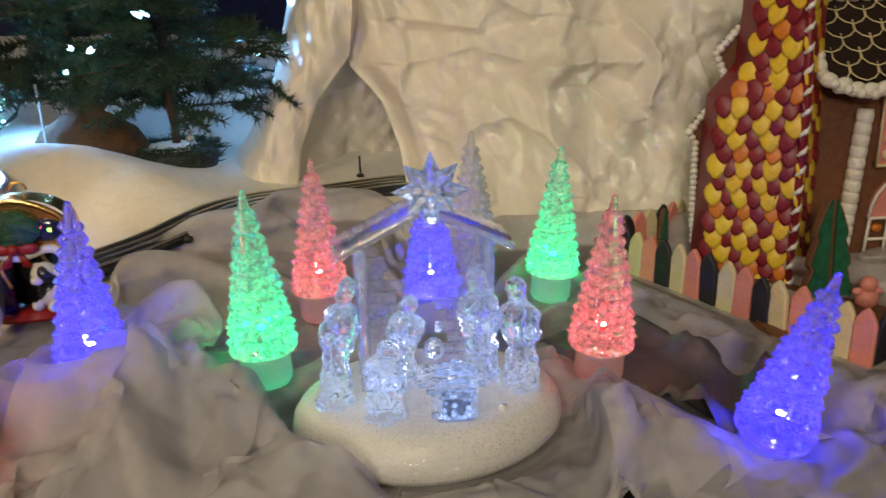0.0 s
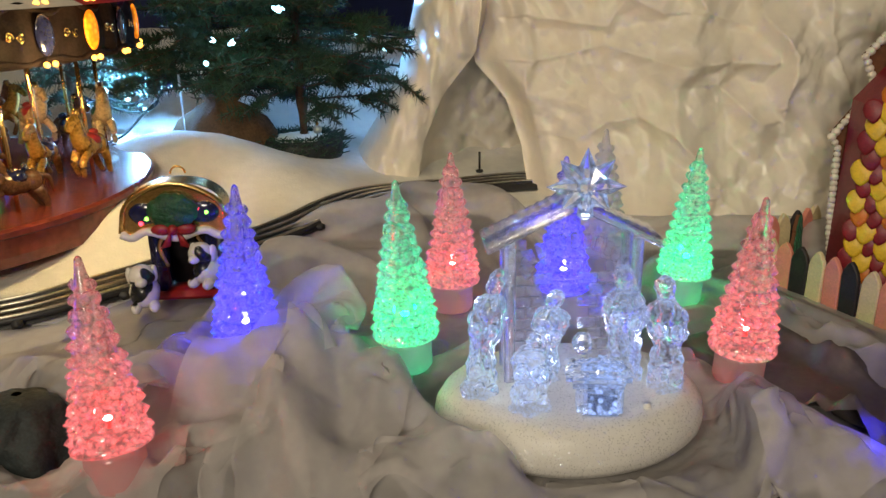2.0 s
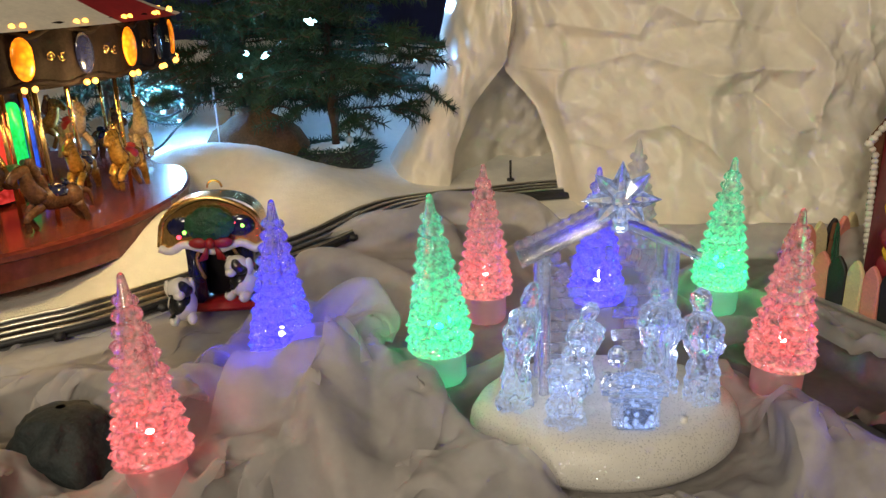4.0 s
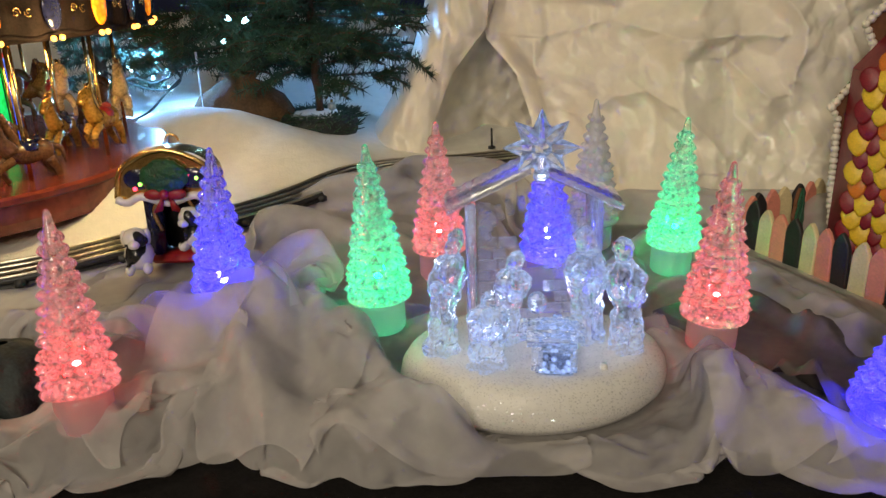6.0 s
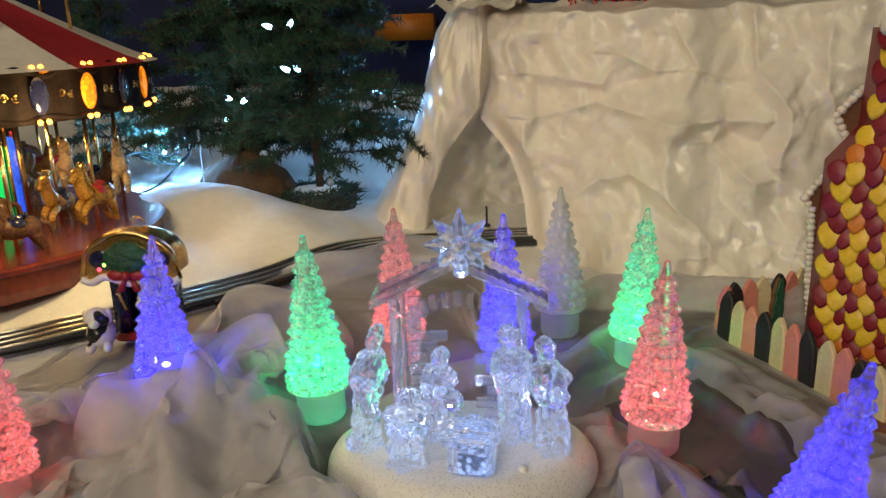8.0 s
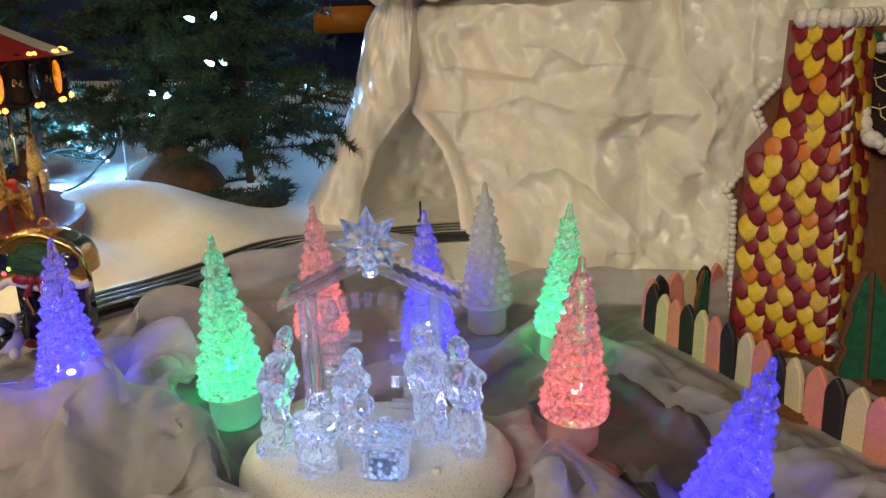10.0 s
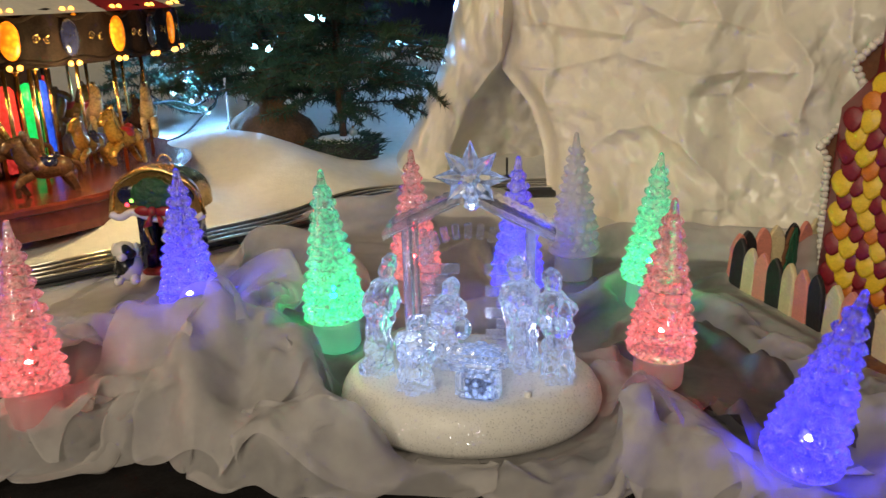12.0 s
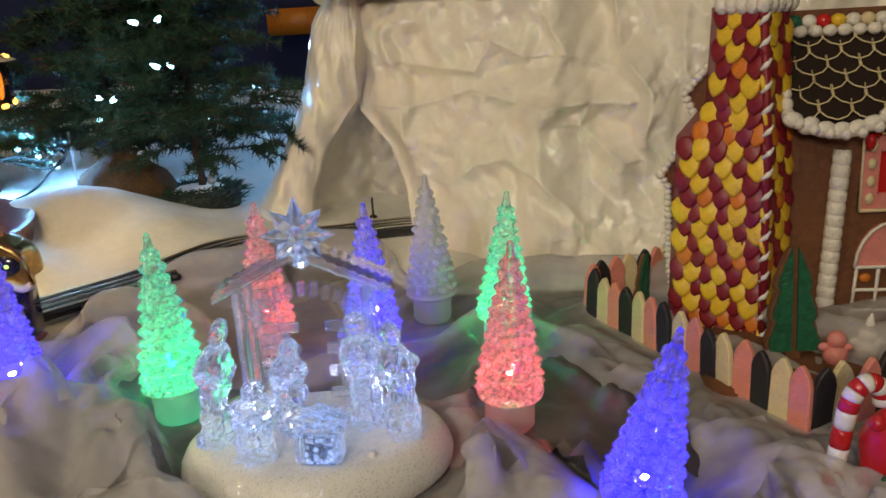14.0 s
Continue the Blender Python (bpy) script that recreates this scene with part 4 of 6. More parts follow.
# ---- the nativity ornament ----
nativity = thing("nativity_ornament", pose(0, 0, 0), "lit clear acrylic nativity scene on a white glitter base", "ornament")
bm = bmesh.new()
revolve(bm, [(0.82, 0.0), (0.93, 0.002), (0.99, 0.008), (1.0, 0.014), (0.985, 0.021), (0.94, 0.028), (0.88, 0.0325), (0.80, 0.0345), (0.4, 0.0345), (0.05, 0.0345)], 72,
        Matrix.Translation((-0.006, -0.006, 0)) @ Matrix.Rotation(radians(6), 4, "Z") @ Matrix.Diagonal((0.090, 0.070, 1, 1)),
        lambda a, z, j: 1 + 0.025 * math.sin(2 * a + 0.6) + 0.012 * math.sin(3 * a) + 0.006 * wave(4 * math.cos(a), 4 * math.sin(a), z * 90))
part("base", bm, M["glitter"], nativity, "white glitter base")
bm = bmesh.new()
cyl(bm, (0.04, -0.04, 0.030), (0.04, -0.04, 0.0375), 0.0026, 0.0024, 14)
part("button", bm, M["glitter"], nativity, "small white switch button")

STABLE = pose(-0.007, 0.004, 0.034, 0, 0, 7.5)


def roof_slab(side):
    bm = bmesh.new()
    a, b = Vector((0.002 * side, 0, 0.1195)), Vector((0.056 * side, 0, 0.0935))
    d = (b - a).normalized()
    up = Vector((-d.z * side, 0, d.x * side))
    n = 18
    rows = []
    for i in range(n + 1):
        p = a + (b - a) * i / n
        h = 0.0042 + 0.0012 * (i % 2)
        rows.append([bm.verts.new(STABLE @ (p + up * u + Vector((0, y, 0)))) for y, u in ((-0.014, 0), (-0.014, h), (0.022, h), (0.022, 0))])
    for lo, hi in zip(rows, rows[1:]):
        for k in range(4):
            bm.faces.new((lo[k], lo[(k + 1) % 4], hi[(k + 1) % 4], hi[k]))
    bm.faces.new(rows[0])
    bm.faces.new(rows[-1][::-1])
    return bm


for side in (-1, 1):
    part("roof_slab", roof_slab(side), M["stable"], nativity)
    for y in (-0.008, 0.017):
        bm = bmesh.new()
        box(bm, (0.041 * side - 0.0035, y - 0.003, 0), (0.041 * side + 0.0035, y + 0.003, 0.099), 0.001, STABLE)
        part("post", bm, M["stable"], nativity)
# brick-built walls either side of the arch, and the arch's stones
for row in range(11):
    for side in (-1, 1):
        wide = 0.014 if row % 2 else 0.010
        for c in range(2):
            x0 = side * (0.036 - c * wide)
            if row < 8 or c == 0:
                bm = bmesh.new()
                box(bm, (min(x0, x0 - side * (wide - 0.001)), 0.014, 0.002 + row * 0.0083), (max(x0, x0 - side * (wide - 0.001)), 0.018, 0.0092 + row * 0.0083), 0.0006, STABLE)
                part("brick", bm, M["stable"], nativity, smooth=False)
for i in range(13):
    a = math.pi * i / 12
    bm = bmesh.new()
    box(bm, (-0.0022, -0.011, -0.004), (0.0022, -0.006, 0.006), 0.0006, STABLE @ Matrix.Translation((0.031 * math.cos(a), 0, 0.078 + 0.020 * math.sin(a))) @ Matrix.Rotation(0.4 * (math.pi / 2 - a), 4, "Y"))
    part("arch_stone", bm, M["stable"], nativity, smooth=False)

# the star: eight kite-shaped points about a raised hub
star_at = Matrix.Translation((-0.001, -0.016, 0.1715)) @ Matrix.Rotation(radians(3), 4, "Z")
bm = bmesh.new()
ball(bm, (0, 0, 0), 0.0058, (1, 0.8, 1), 8, star_at)
star = part("star", bm, M["star"], nativity, "eight-pointed clear faceted star", False)
for i in range(8):
    long = (0.0245, 0.0235, 0.0245, 0.021, 0.018, 0.021, 0.0245, 0.0235)[i]
    r = star_at @ Matrix.Rotation(i * math.pi / 4, 4, "Y")
    bm = bmesh.new()
    v = [bm.verts.new(r @ Vector(p)) for p in ((0, -0.0055, 0.002), (0.0056, 0, 0.0120), (0, 0, long), (-0.0056, 0, 0.0120), (0, 0.0055, 0.002), (0, -0.0040, 0.0120), (0, 0.0040, 0.0120))]
    for tri in ((0, 1, 5), (5, 1, 2), (0, 5, 3), (5, 2, 3), (4, 6, 1), (6, 2, 1), (4, 3, 6), (6, 3, 2)):
        bm.faces.new([v[k] for k in tri])
    part("star_point", bm, M["star"], star, smooth=False)
bm = bmesh.new()
revolve(bm, [(0.002, 0.150), (0.0052, 0.1525), (0.0045, 0.158), (0.003, 0.166), (0.001, 0.168)], 10, Matrix.Translation((-0.001, -0.014, 0)))
part("star_stem", bm, M["star"], nativity, smooth=False)
bm = bmesh.new()
ball(bm, (-0.001, -0.014, 0.1535), 0.0014, seg=8)
part("lamp_bead", bm, M["coreW"], nativity)


def robed(height, width, bend, seed, stoop=0.0):
    """A robed shape: folds down the robe, shoulders, a covered head."""
    bm = bmesh.new()
    prof = [(0.80, 0), (0.92, 0.02), (0.86, 0.10), (0.74, 0.25), (0.70, 0.38), (0.86, 0.50), (1.0, 0.60), (0.96, 0.68), (0.72, 0.755), (0.40, 0.80), (0.44, 0.84), (0.52, 0.89), (0.46, 0.94), (0.28, 0.98), (0.08, 1.0)]
    fine = []
    for (r0, z0), (r1, z1) in zip(prof, prof[1:]):
        for i in range(4):
            t = i / 4
            fine.append((width * (r0 + (r1 - r0) * t), height * (z0 + (z1 - z0) * t)))
    fine.append((width * 0.08, height))
    revolve(bm, fine, 30, None, lambda a, z, j: 1 + 0.14 * math.sin(5 * a + seed + 3 * wave(z * 60, seed)) * (z < height * 0.78) + 0.30 * wave(math.cos(a) * 2.2 + seed, math.sin(a) * 2.2, z * 110))
    ball(bm, (width * 0.35, -width * 0.75, height * 0.55), width * 0.42, (1, 1, 1.1), 10)
    ball(bm, (-width * 0.45, -width * 0.70, height * 0.57), width * 0.36, (1, 1, 1.3), 10)
    for v in bm.verts:
        t = v.co.z / height
        v.co.x += bend * t * t
        v.co.y -= stoop * t * t
        v.co += 0.0011 * Vector((wave(v.co.x * 300, v.co.z * 300, seed), wave(v.co.y * 300, v.co.z * 300, seed + 2), 0))
        v.co += 0.0006 * Vector((wave(v.co.y * 800, v.co.z * 700, seed), wave(v.co.x * 800, v.co.z * 700, seed + 2), 0))
    return bm


FIGURES = [(-0.066, -0.026, 0.088, 0.0115, 0.013, 1, 0.0), (-0.024, -0.004, 0.068, 0.0115, 0.008, 2, 0.006), (-0.034, -0.043, 0.055, 0.0135, 0.005, 3, 0.004),
           (0.030, 0.002, 0.083, 0.0135, -0.004, 4, 0.006), (0.056, -0.012, 0.080, 0.0125, -0.006, 5, 0.002)]
for x, y, h, w, bend, seed, stoop in FIGURES:
    ob = part("figure", robed(h, w, bend, seed, stoop), M["ice"], nativity, "clear acrylic robed statue")
    ob.location = (x, y, 0.034)
bm = bmesh.new()
for k in range(2):
    box(bm, (-0.010 + 0.003 * k, -0.007, 0.0), (0.010 - 0.001 * k, 0.007, 0.013 + 0.004 * k), 0.002)
box(bm, (-0.015, -0.009, 0.013), (0.013, 0.008, 0.021), 0.003)
grid_mesh(bm, 22, 14, lambda u, v: Vector((-0.0155 + 0.029 * u, -0.0095 + 0.018 * v, 0.019 + 0.0045 * math.sin(u * 3.1) * math.sin(v * 3.1) + 0.004 * abs(wave(u * 9, v * 7, 3)))))
ball(bm, (-0.008, 0.004, 0.029), 0.0045, (1, 1, 1.1), 10)
ob = part("manger", bm, M["crib"], nativity, "clear acrylic crib filled with straw", False)
ob.location = (0.009, -0.046, 0.034)
ob.scale = (1.42, 1.25, 1.55)
for at in ((-0.045, -0.020, 0.060), (0.002, 0.018, 0.060), (0.042, -0.002, 0.062)):
    point_lamp("nativity_lamp", at, 0.009, (0.60, 0.72, 1.0), 0.004)

# ---- the carousel ----
CX, CY, CR = -0.68, 0.285, 0.25
carousel = thing("carousel", pose(CX, CY, 0.055), "toy carousel with a red and white striped canopy and amber lamps", "carousel")
bm = bmesh.new()
revolve(bm, [(CR - 0.004, 0.0), (CR - 0.002, 0.010), (CR - 0.002, 0.026), (CR + 0.001, 0.028), (CR + 0.001, 0.033), (CR - 0.003, 0.035), (0.02, 0.0352)], 72)
part("platform", bm, M["wood"], carousel, "polished red-brown wooden platform", False)
bm = bmesh.new()
revolve(bm, [(0.090, 0.034), (0.090, 0.175), (0.03, 0.176)], 24)
part("column", bm, M["darkwood"], carousel)
for i in range(20):
    a = 2 * math.pi * i / 20
    pm = Matrix.Rotation(a, 4, "Z") @ Matrix.Translation((0, -0.0925, 0.040))
    out = [(-0.0095, 0.0), (0.0095, 0.0), (0.0105, 0.004), (0.0105, 0.088)] + [(0.0105 * math.cos(t), 0.088 + 0.010 * math.sin(t)) for t in (0.4, 0.9, 1.57, 2.2, 2.7)] + [(-0.0105, 0.088), (-0.0105, 0.004)]
    bm = bmesh.new()
    prism(bm, out, 0.004, pm)
    part("panel", bm, M[("panered", "panegreen", "paneblue", "panepink")[i % 4]], carousel, ("glowing red arched panel", "glowing green arched panel", "glowing blue arched panel", "faint pink arched panel")[i % 4])
    bm = bmesh.new()
    pm = Matrix.Rotation(a + math.pi / 20, 4, "Z")
    cyl(bm, pm @ Vector((0, -0.098, 0.034)), pm @ Vector((0, -0.098, 0.150)), 0.0026, seg=8)
    ball(bm, pm @ Vector((0, -0.098, 0.152)), 0.0045, (1, 1, 0.8), 8)
    part("rib", bm, M["brass"], carousel, "brass rib")
bm = bmesh.new()
revolve(bm, [(0.02, 0.166), (CR - 0.006, 0.166), (CR - 0.006, 0.172), (0.02, 0.176)], 64)
part("soffit", bm, M["darkwood"], carousel)


def band(u, v):
    a = 2 * math.pi * u
    lift = 0.004 * math.cos(28 * a)
    z = 0.170 + 0.046 * v + (lift * (1 if v > 0.5 else -0.5))
    r = CR + 0.002 * math.cos(56 * a) + 0.003 * math.sin(v * math.pi)
    return Vector((r * math.sin(a), -r * math.cos(a), z))


bm = bmesh.new()
grid_mesh(bm, 280, 9, band, True)
part("crown_band", bm, M["darkwood"], carousel, "dark scalloped crown band")
for v, nm in ((0.03, "lower_moulding"), (0.97, "upper_moulding")):
    bm = bmesh.new()
    ring = [band(i / 224, v) * 1.0 for i in range(225)]
    tube(bm, ring, 0.0028, 6)
    part(nm, bm, M["brass" if v > 2 else "darkwood"], carousel)
for i in range(28):
    a = 2 * math.pi * (i + 0.35) / 28
    pm = Matrix.Rotation(a, 4, "Z") @ Matrix.Translation((0, -CR - 0.003, 0.193))
    bm = bmesh.new()
    ball(bm, (0, 0, 0), 1, (0.0098, 0.0035, 0.0180), 14, pm)
    part("oval", bm, M["oval" if i % 2 == 0 else "navy"], carousel, "glowing amber oval" if i % 2 == 0 else "dark mirrored oval")
    for dx in (-0.0045, 0.0045):
        for dz in (-0.0245, 0.0265):
            bm = bmesh.new()
            ball(bm, (dx, -0.002, dz), 0.0027, (1, 1, 1), 8, pm)
            part("bulb", bm, M["warmled"], carousel, "small amber bulb")
    bm = bmesh.new()
    sm = Matrix.Rotation(a + math.pi / 28, 4, "Z") @ Matrix.Translation((0, -CR - 0.004, 0.193))
    for s in (-1, 1):
        tube(bm, [sm @ Vector((s * (0.0055 + 0.0050 * math.cos(t) * (1 - t / 13)), 0, s * 0.0065 * math.sin(t) * (1 - t / 13))) for t in [k * 0.5 for k in range(6, 24)]], 0.0006, 5)
    part("scroll", bm, M["gold"], carousel, "gold scrollwork")
for i in range(14):
    bm = bmesh.new()

    def stripe(u, v, i=i):
        a = 2 * math.pi * (i + u) / 14
        r = CR * 0.985 * (1 - v) + 0.018
        sag = -0.010 * math.sin(u * math.pi) * (1 - v) * v * 2
        return Vector((r * math.sin(a), -r * math.cos(a), 0.216 + 0.125 * v ** 1.15 + 0.012 * v * (1 - v) + sag))

    grid_mesh(bm, 7, 12, stripe)
    part("stripe", bm, M["stripered" if i % 2 else "stripewhite"], carousel, "red canopy stripe" if i % 2 else "white canopy stripe")
for i in range(8):
    a = 2 * math.pi * (i + 0.6) / 8
    x, y = 0.175 * math.sin(a), -0.175 * math.cos(a)
    bm = bmesh.new()
    cyl(bm, (x, y, 0.245), (x, y, 0.325), 0.0022, seg=8)
    cyl(bm, (x, y, 0.245), (x, y, 0.250), 0.006, 0.004, 10)
    part("flagpole", bm, M["brass"], carousel)
    bm = bmesh.new()
    prism(bm, [(0.002, 0.0), (0.022, 0.006), (0.002, 0.016)], 0.001, Matrix.Translation((x, y, 0.300)))
    part("flag", bm, M["navy"], carousel)


def horse_body():
    bm = bmesh.new()
    ball(bm, (0, 0, 0), 0.010, (1.9, 0.85, 0.95), 14)
    ball(bm, (-0.014, 0, 0.001), 0.009, (1, 0.95, 1.05), 12)
    tube(bm, spline([(0.012, 0, 0.001), (0.020, 0, 0.010), (0.023, 0, 0.021)], 4), lambda t: 0.0078 - 0.003 * t, 10)
    tube(bm, spline([(0.021, 0, 0.022), (0.029, 0, 0.020), (0.035, 0, 0.013)], 4), lambda t: 0.0052 - 0.0022 * t, 8)
    for s in (-1, 1):
        cyl(bm, (0.020, 0.002 * s, 0.025), (0.019, 0.0028 * s, 0.031), 0.0015, 0.0004, 6)
        tube(bm, spline([(0.013, 0.005 * s, -0.005), (0.022 + 0.003 * s, 0.005 * s, -0.013), (0.018 + 0.006 * s, 0.005 * s, -0.024)], 4), lambda t: 0.0038 - 0.0016 * t, 7)
        tube(bm, spline([(-0.016, 0.005 * s, -0.004), (-0.022, 0.005 * s, -0.013), (-0.030 + 0.004 * s, 0.005 * s, -0.024)], 4), lambda t: 0.0044 - 0.002 * t, 7)
    tube(bm, spline([(-0.021, 0, 0.004), (-0.029, 0, 0.002), (-0.033, 0, -0.010)], 4), lambda t: 0.0032 * (1 - 0.7 * t), 7)
    return bm


def saddle_body():
    bm = bmesh.new()
    ball(bm, (-0.001, 0, 0.0045), 0.0085, (1.15, 1.12, 0.75), 12)
    ball(bm, (-0.009, 0, 0.011), 0.003, (0.7, 1.6, 1), 8)
    return bm


def mane_body():
    bm = bmesh.new()
    for i in range(7):
        t = i / 6
        ball(bm, (0.008 + 0.010 * t, 0, 0.010 + 0.017 * t), 0.0036, (1.0, 0.8, 1.2), 7)
    return bm


HORSE = {k: mesh_of("horse", horse_body(), M[k]) for k in ("horse", "horsewhite", "horsebrown")}
SADDLE = [mesh_of("saddle", saddle_body(), M[k]) for k in ("bow", "wreath", "navy")]
MANE = [mesh_of("mane", mane_body(), M[k]) for k in ("horsebrown", "gold")]
for ring, count, r0 in ((0, 12, 0.205), (1, 9, 0.145)):
    for i in range(count):
        a = 2 * math.pi * (i + 0.45 * ring + 0.1) / count
        x, y = r0 * math.sin(a), -r0 * math.cos(a)
        kind_of = ("horse", "horsewhite", "horsebrown")[(i + ring) % 3]
        h = new("horse", HORSE[kind_of])
        h.parent = carousel
        h.matrix_basis = pose(x, y, 0.075 + 0.014 * math.sin(i * 2.1 + ring), 0, -8, math.degrees(a) + 180) @ Matrix.Diagonal((1.22, 1.22, 1.22, 1))
        h["label"] = {"horse": "gold-painted carousel horse", "horsewhite": "cream carousel horse", "horsebrown": "dark brown carousel horse"}[kind_of]
        for nm, me in (("saddle", SADDLE[i % 3]), ("mane", MANE[i % 2])):
            s = new(nm, me)
            s.parent = h
        bm = bmesh.new()
        cyl(bm, (x, y, 0.034), (x, y, 0.168), 0.0022, seg=8)
        part("pole", bm, M["brass"], carousel, "brass pole")
for a in (0.6, 1.7):
    point_lamp("carousel_lamp", (CX + 0.14 * math.sin(a), CY - 0.14 * math.cos(a), 0.20), 0.20, (1.0, 0.58, 0.18), 0.01)
point_lamp("carousel_lamp", (CX + 0.275, CY - 0.11, 0.215), 0.85, (1.0, 0.70, 0.26), 0.012)

# ---- firs with cool lights ----
def fir(place, height, radius, first, branches, seed, label):
    rnd = random.Random(seed)
    t = thing("fir_tree", pose(*place), label, "tree", "small firs")
    bm = bmesh.new()
    tube(bm, [(0.004 * wave(k * 0.7, seed), 0.004 * wave(k * 0.7, seed + 5), height * k / 8) for k in range(9)], lambda u: 0.009 * (1 - 0.8 * u), 8)
    part("trunk", bm, M["bark"], t)
    verts, faces, twigs = [], [], bmesh.new()
    for b in range(branches):
        u = (b + rnd.random()) / branches
        z = first + (height - first) * u
        a = b * 2.4 + rnd.uniform(-0.5, 0.5)
        long = radius * (1 - 0.75 * u) * rnd.uniform(0.6, 1.12)
        droop = rnd.uniform(-0.22, 0.18)
        end = Vector((math.cos(a), math.sin(a), 0))
        shoots = [(Vector((0, 0, z)), Vector((end.x * long, end.y * long, z + droop * long)))]
        for s in range(4):
            f = rnd.uniform(0.3, 0.85)
            p = shoots[0][0].lerp(shoots[0][1], f)
            side = a + rnd.choice((-1, 1)) * rnd.uniform(0.5, 1.0)
            shoots.append((p, p + Vector((math.cos(side), math.sin(side), rnd.uniform(-0.25, 0.3))) * long * rnd.uniform(0.25, 0.45)))
        for p, q in shoots:
            d = q - p
            tube(twigs, [p, p.lerp(q, 0.5) + Vector((0, 0, 0.004)), q], 0.0011, 4)
            n = max(10, int(d.length * 1500))
            for k in range(n):
                f = k / n
                c = p.lerp(q, f) + Vector((0, 0, 0.004 * math.sin(f * 3.1)))
                w = Vector((rnd.gauss(0, 1), rnd.gauss(0, 1), rnd.gauss(0, 1))).normalized()
                w = (w - 0.4 * d.normalized() * w.dot(d.normalized()) + 0.5 * d.normalized()).normalized() * rnd.uniform(0.010, 0.016)
                o = w.orthogonal().normalized() * 0.0010
                i = len(verts)
                verts += [c - o, c + o, c + w]
                faces.append((i, i + 1, i + 2))
    part("limb_frame", twigs, M["bark"], t)
    me = bpy.data.meshes.new("crown")
    me.from_pydata([tuple(v) for v in verts], [], faces)
    me.materials.append(M["needles"])
    crown = new("crown", me)
    crown.parent = t
    return t


fir((-0.325, 0.59, 0.062), 0.50, 0.185, 0.065, 135, 3, "dark green fir with cool white bulbs in a dark pot")
fir((-0.44, 0.585, 0.070), 0.46, 0.165, 0.070, 115, 8, "dark green fir with a burlap-wrapped foot in the snow")
fir((-0.66, 0.62, 0.07), 0.36, 0.10, 0.05, 50, 12, "small dark green fir behind the carousel")
fir_pot = thing("fir_pot", pose(-0.328, 0.585, 0.045), "low dark round pot with snow round the fir", "pot")
bm = bmesh.new()
revolve(bm, [(0.046, 0.0), (0.053, 0.004), (0.056, 0.014), (0.056, 0.028), (0.050, 0.036), (0.044, 0.033)], 36, None, lambda a, z, j: 1 + 0.03 * wave(math.cos(a) * 9, math.sin(a) * 9, z * 200))
part("bowl", bm, M["pot"], fir_pot)
bm = bmesh.new()
revolve(bm, [(0.046, 0.030), (0.040, 0.0345), (0.02, 0.037), (0.004, 0.0375)], 24)
part("snow_fill", bm, M["snow"], fir_pot, "white snow filling")
bm = bmesh.new()
for i in range(700):
    a, r = random.uniform(0, 6.283), random.uniform(0.030, 0.060)
    p = Vector((r * math.cos(a), r * math.sin(a), random.uniform(0.014, 0.032) if r > 0.05 else random.uniform(0.031, 0.036)))
    q = p + Vector((random.uniform(-0.009, 0.009) + 0.006 * math.cos(a), random.uniform(-0.009, 0.009) + 0.006 * math.sin(a), random.uniform(0.001, 0.008)))
    cyl(bm, p, q, 0.0011, 0.0004, 4)
part("sprig_rim", bm, M["needles"], fir_pot, "dark green sprigs round the rim")
ball_orn = thing("silver_bauble", pose(-0.300, 0.565, 0.093), "small silver bauble under the fir", "bauble")
bm = bmesh.new()
ball(bm, (0, 0, 0), 0.006, seg=16)
part("globe", bm, M["rail"], ball_orn)
bm = bmesh.new()
cyl(bm, (0, 0, 0.0055), (0, 0, 0.009), 0.0018, seg=8)
part("cap", bm, M["gold"], ball_orn)
burlap = thing("burlap_wrap", pose(-0.43, 0.575, 0.06), "brown gathered burlap round the foot of the fir", "burlap")
bm = bmesh.new()
revolve(bm, [(0.055, 0), (0.072, 0.008), (0.074, 0.03), (0.060, 0.055), (0.035, 0.075), (0.022, 0.082), (0.03, 0.092), (0.012, 0.09)], 48, Matrix.Diagonal((0.95, 0.6, 0.85, 1)),
        lambda a, z, j: 1 + 0.10 * wave(math.cos(a) * 4, math.sin(a) * 4, z * 25) + 0.05 * math.sin(13 * a + 60 * z))
part("wrap", bm, M["burlap"], burlap)
rod = thing("glass_icicle", pose(-0.455, 0.50, 0.10), "thin clear icicle hanging in the fir", "icicle")
bm = bmesh.new()
cyl(bm, (0, 0, 0.0), (0, 0, 0.075), 0.0008, 0.0016, 8)
part("stem", bm, M["frosted"], rod)

BULBS = [(-0.254, 0.657, 0.206), (-0.373, 0.483, 0.217), (-0.435, 0.547, 0.182), (-0.334, 0.572, 0.244), (-0.337, 0.50, 0.302), (-0.320, 0.51, 0.302), (-0.318, 0.50, 0.248),
         (-0.41, 0.50, 0.217), (-0.28, 0.53, 0.177), (-0.608, 0.62, 0.135), (-0.582, 0.62, 0.125), (-0.563, 0.62, 0.112), (-0.21, 0.62, 0.19), (-0.30, 0.50, 0.36), (-0.40, 0.52, 0.34)]


def bulb_parts():
    a, b = bmesh.new(), bmesh.new()
    revolve(a, [(0.0012, 0), (0.0030, 0.002), (0.0034, 0.006), (0.0022, 0.011), (0.0006, 0.0135)], 10)
    cyl(b, (0, 0, -0.008), (0, 0, 0.001), 0.0026, seg=8)
    return mesh_of("glass", a, M["coldled"], False), mesh_of("socket", b, M["cable"])


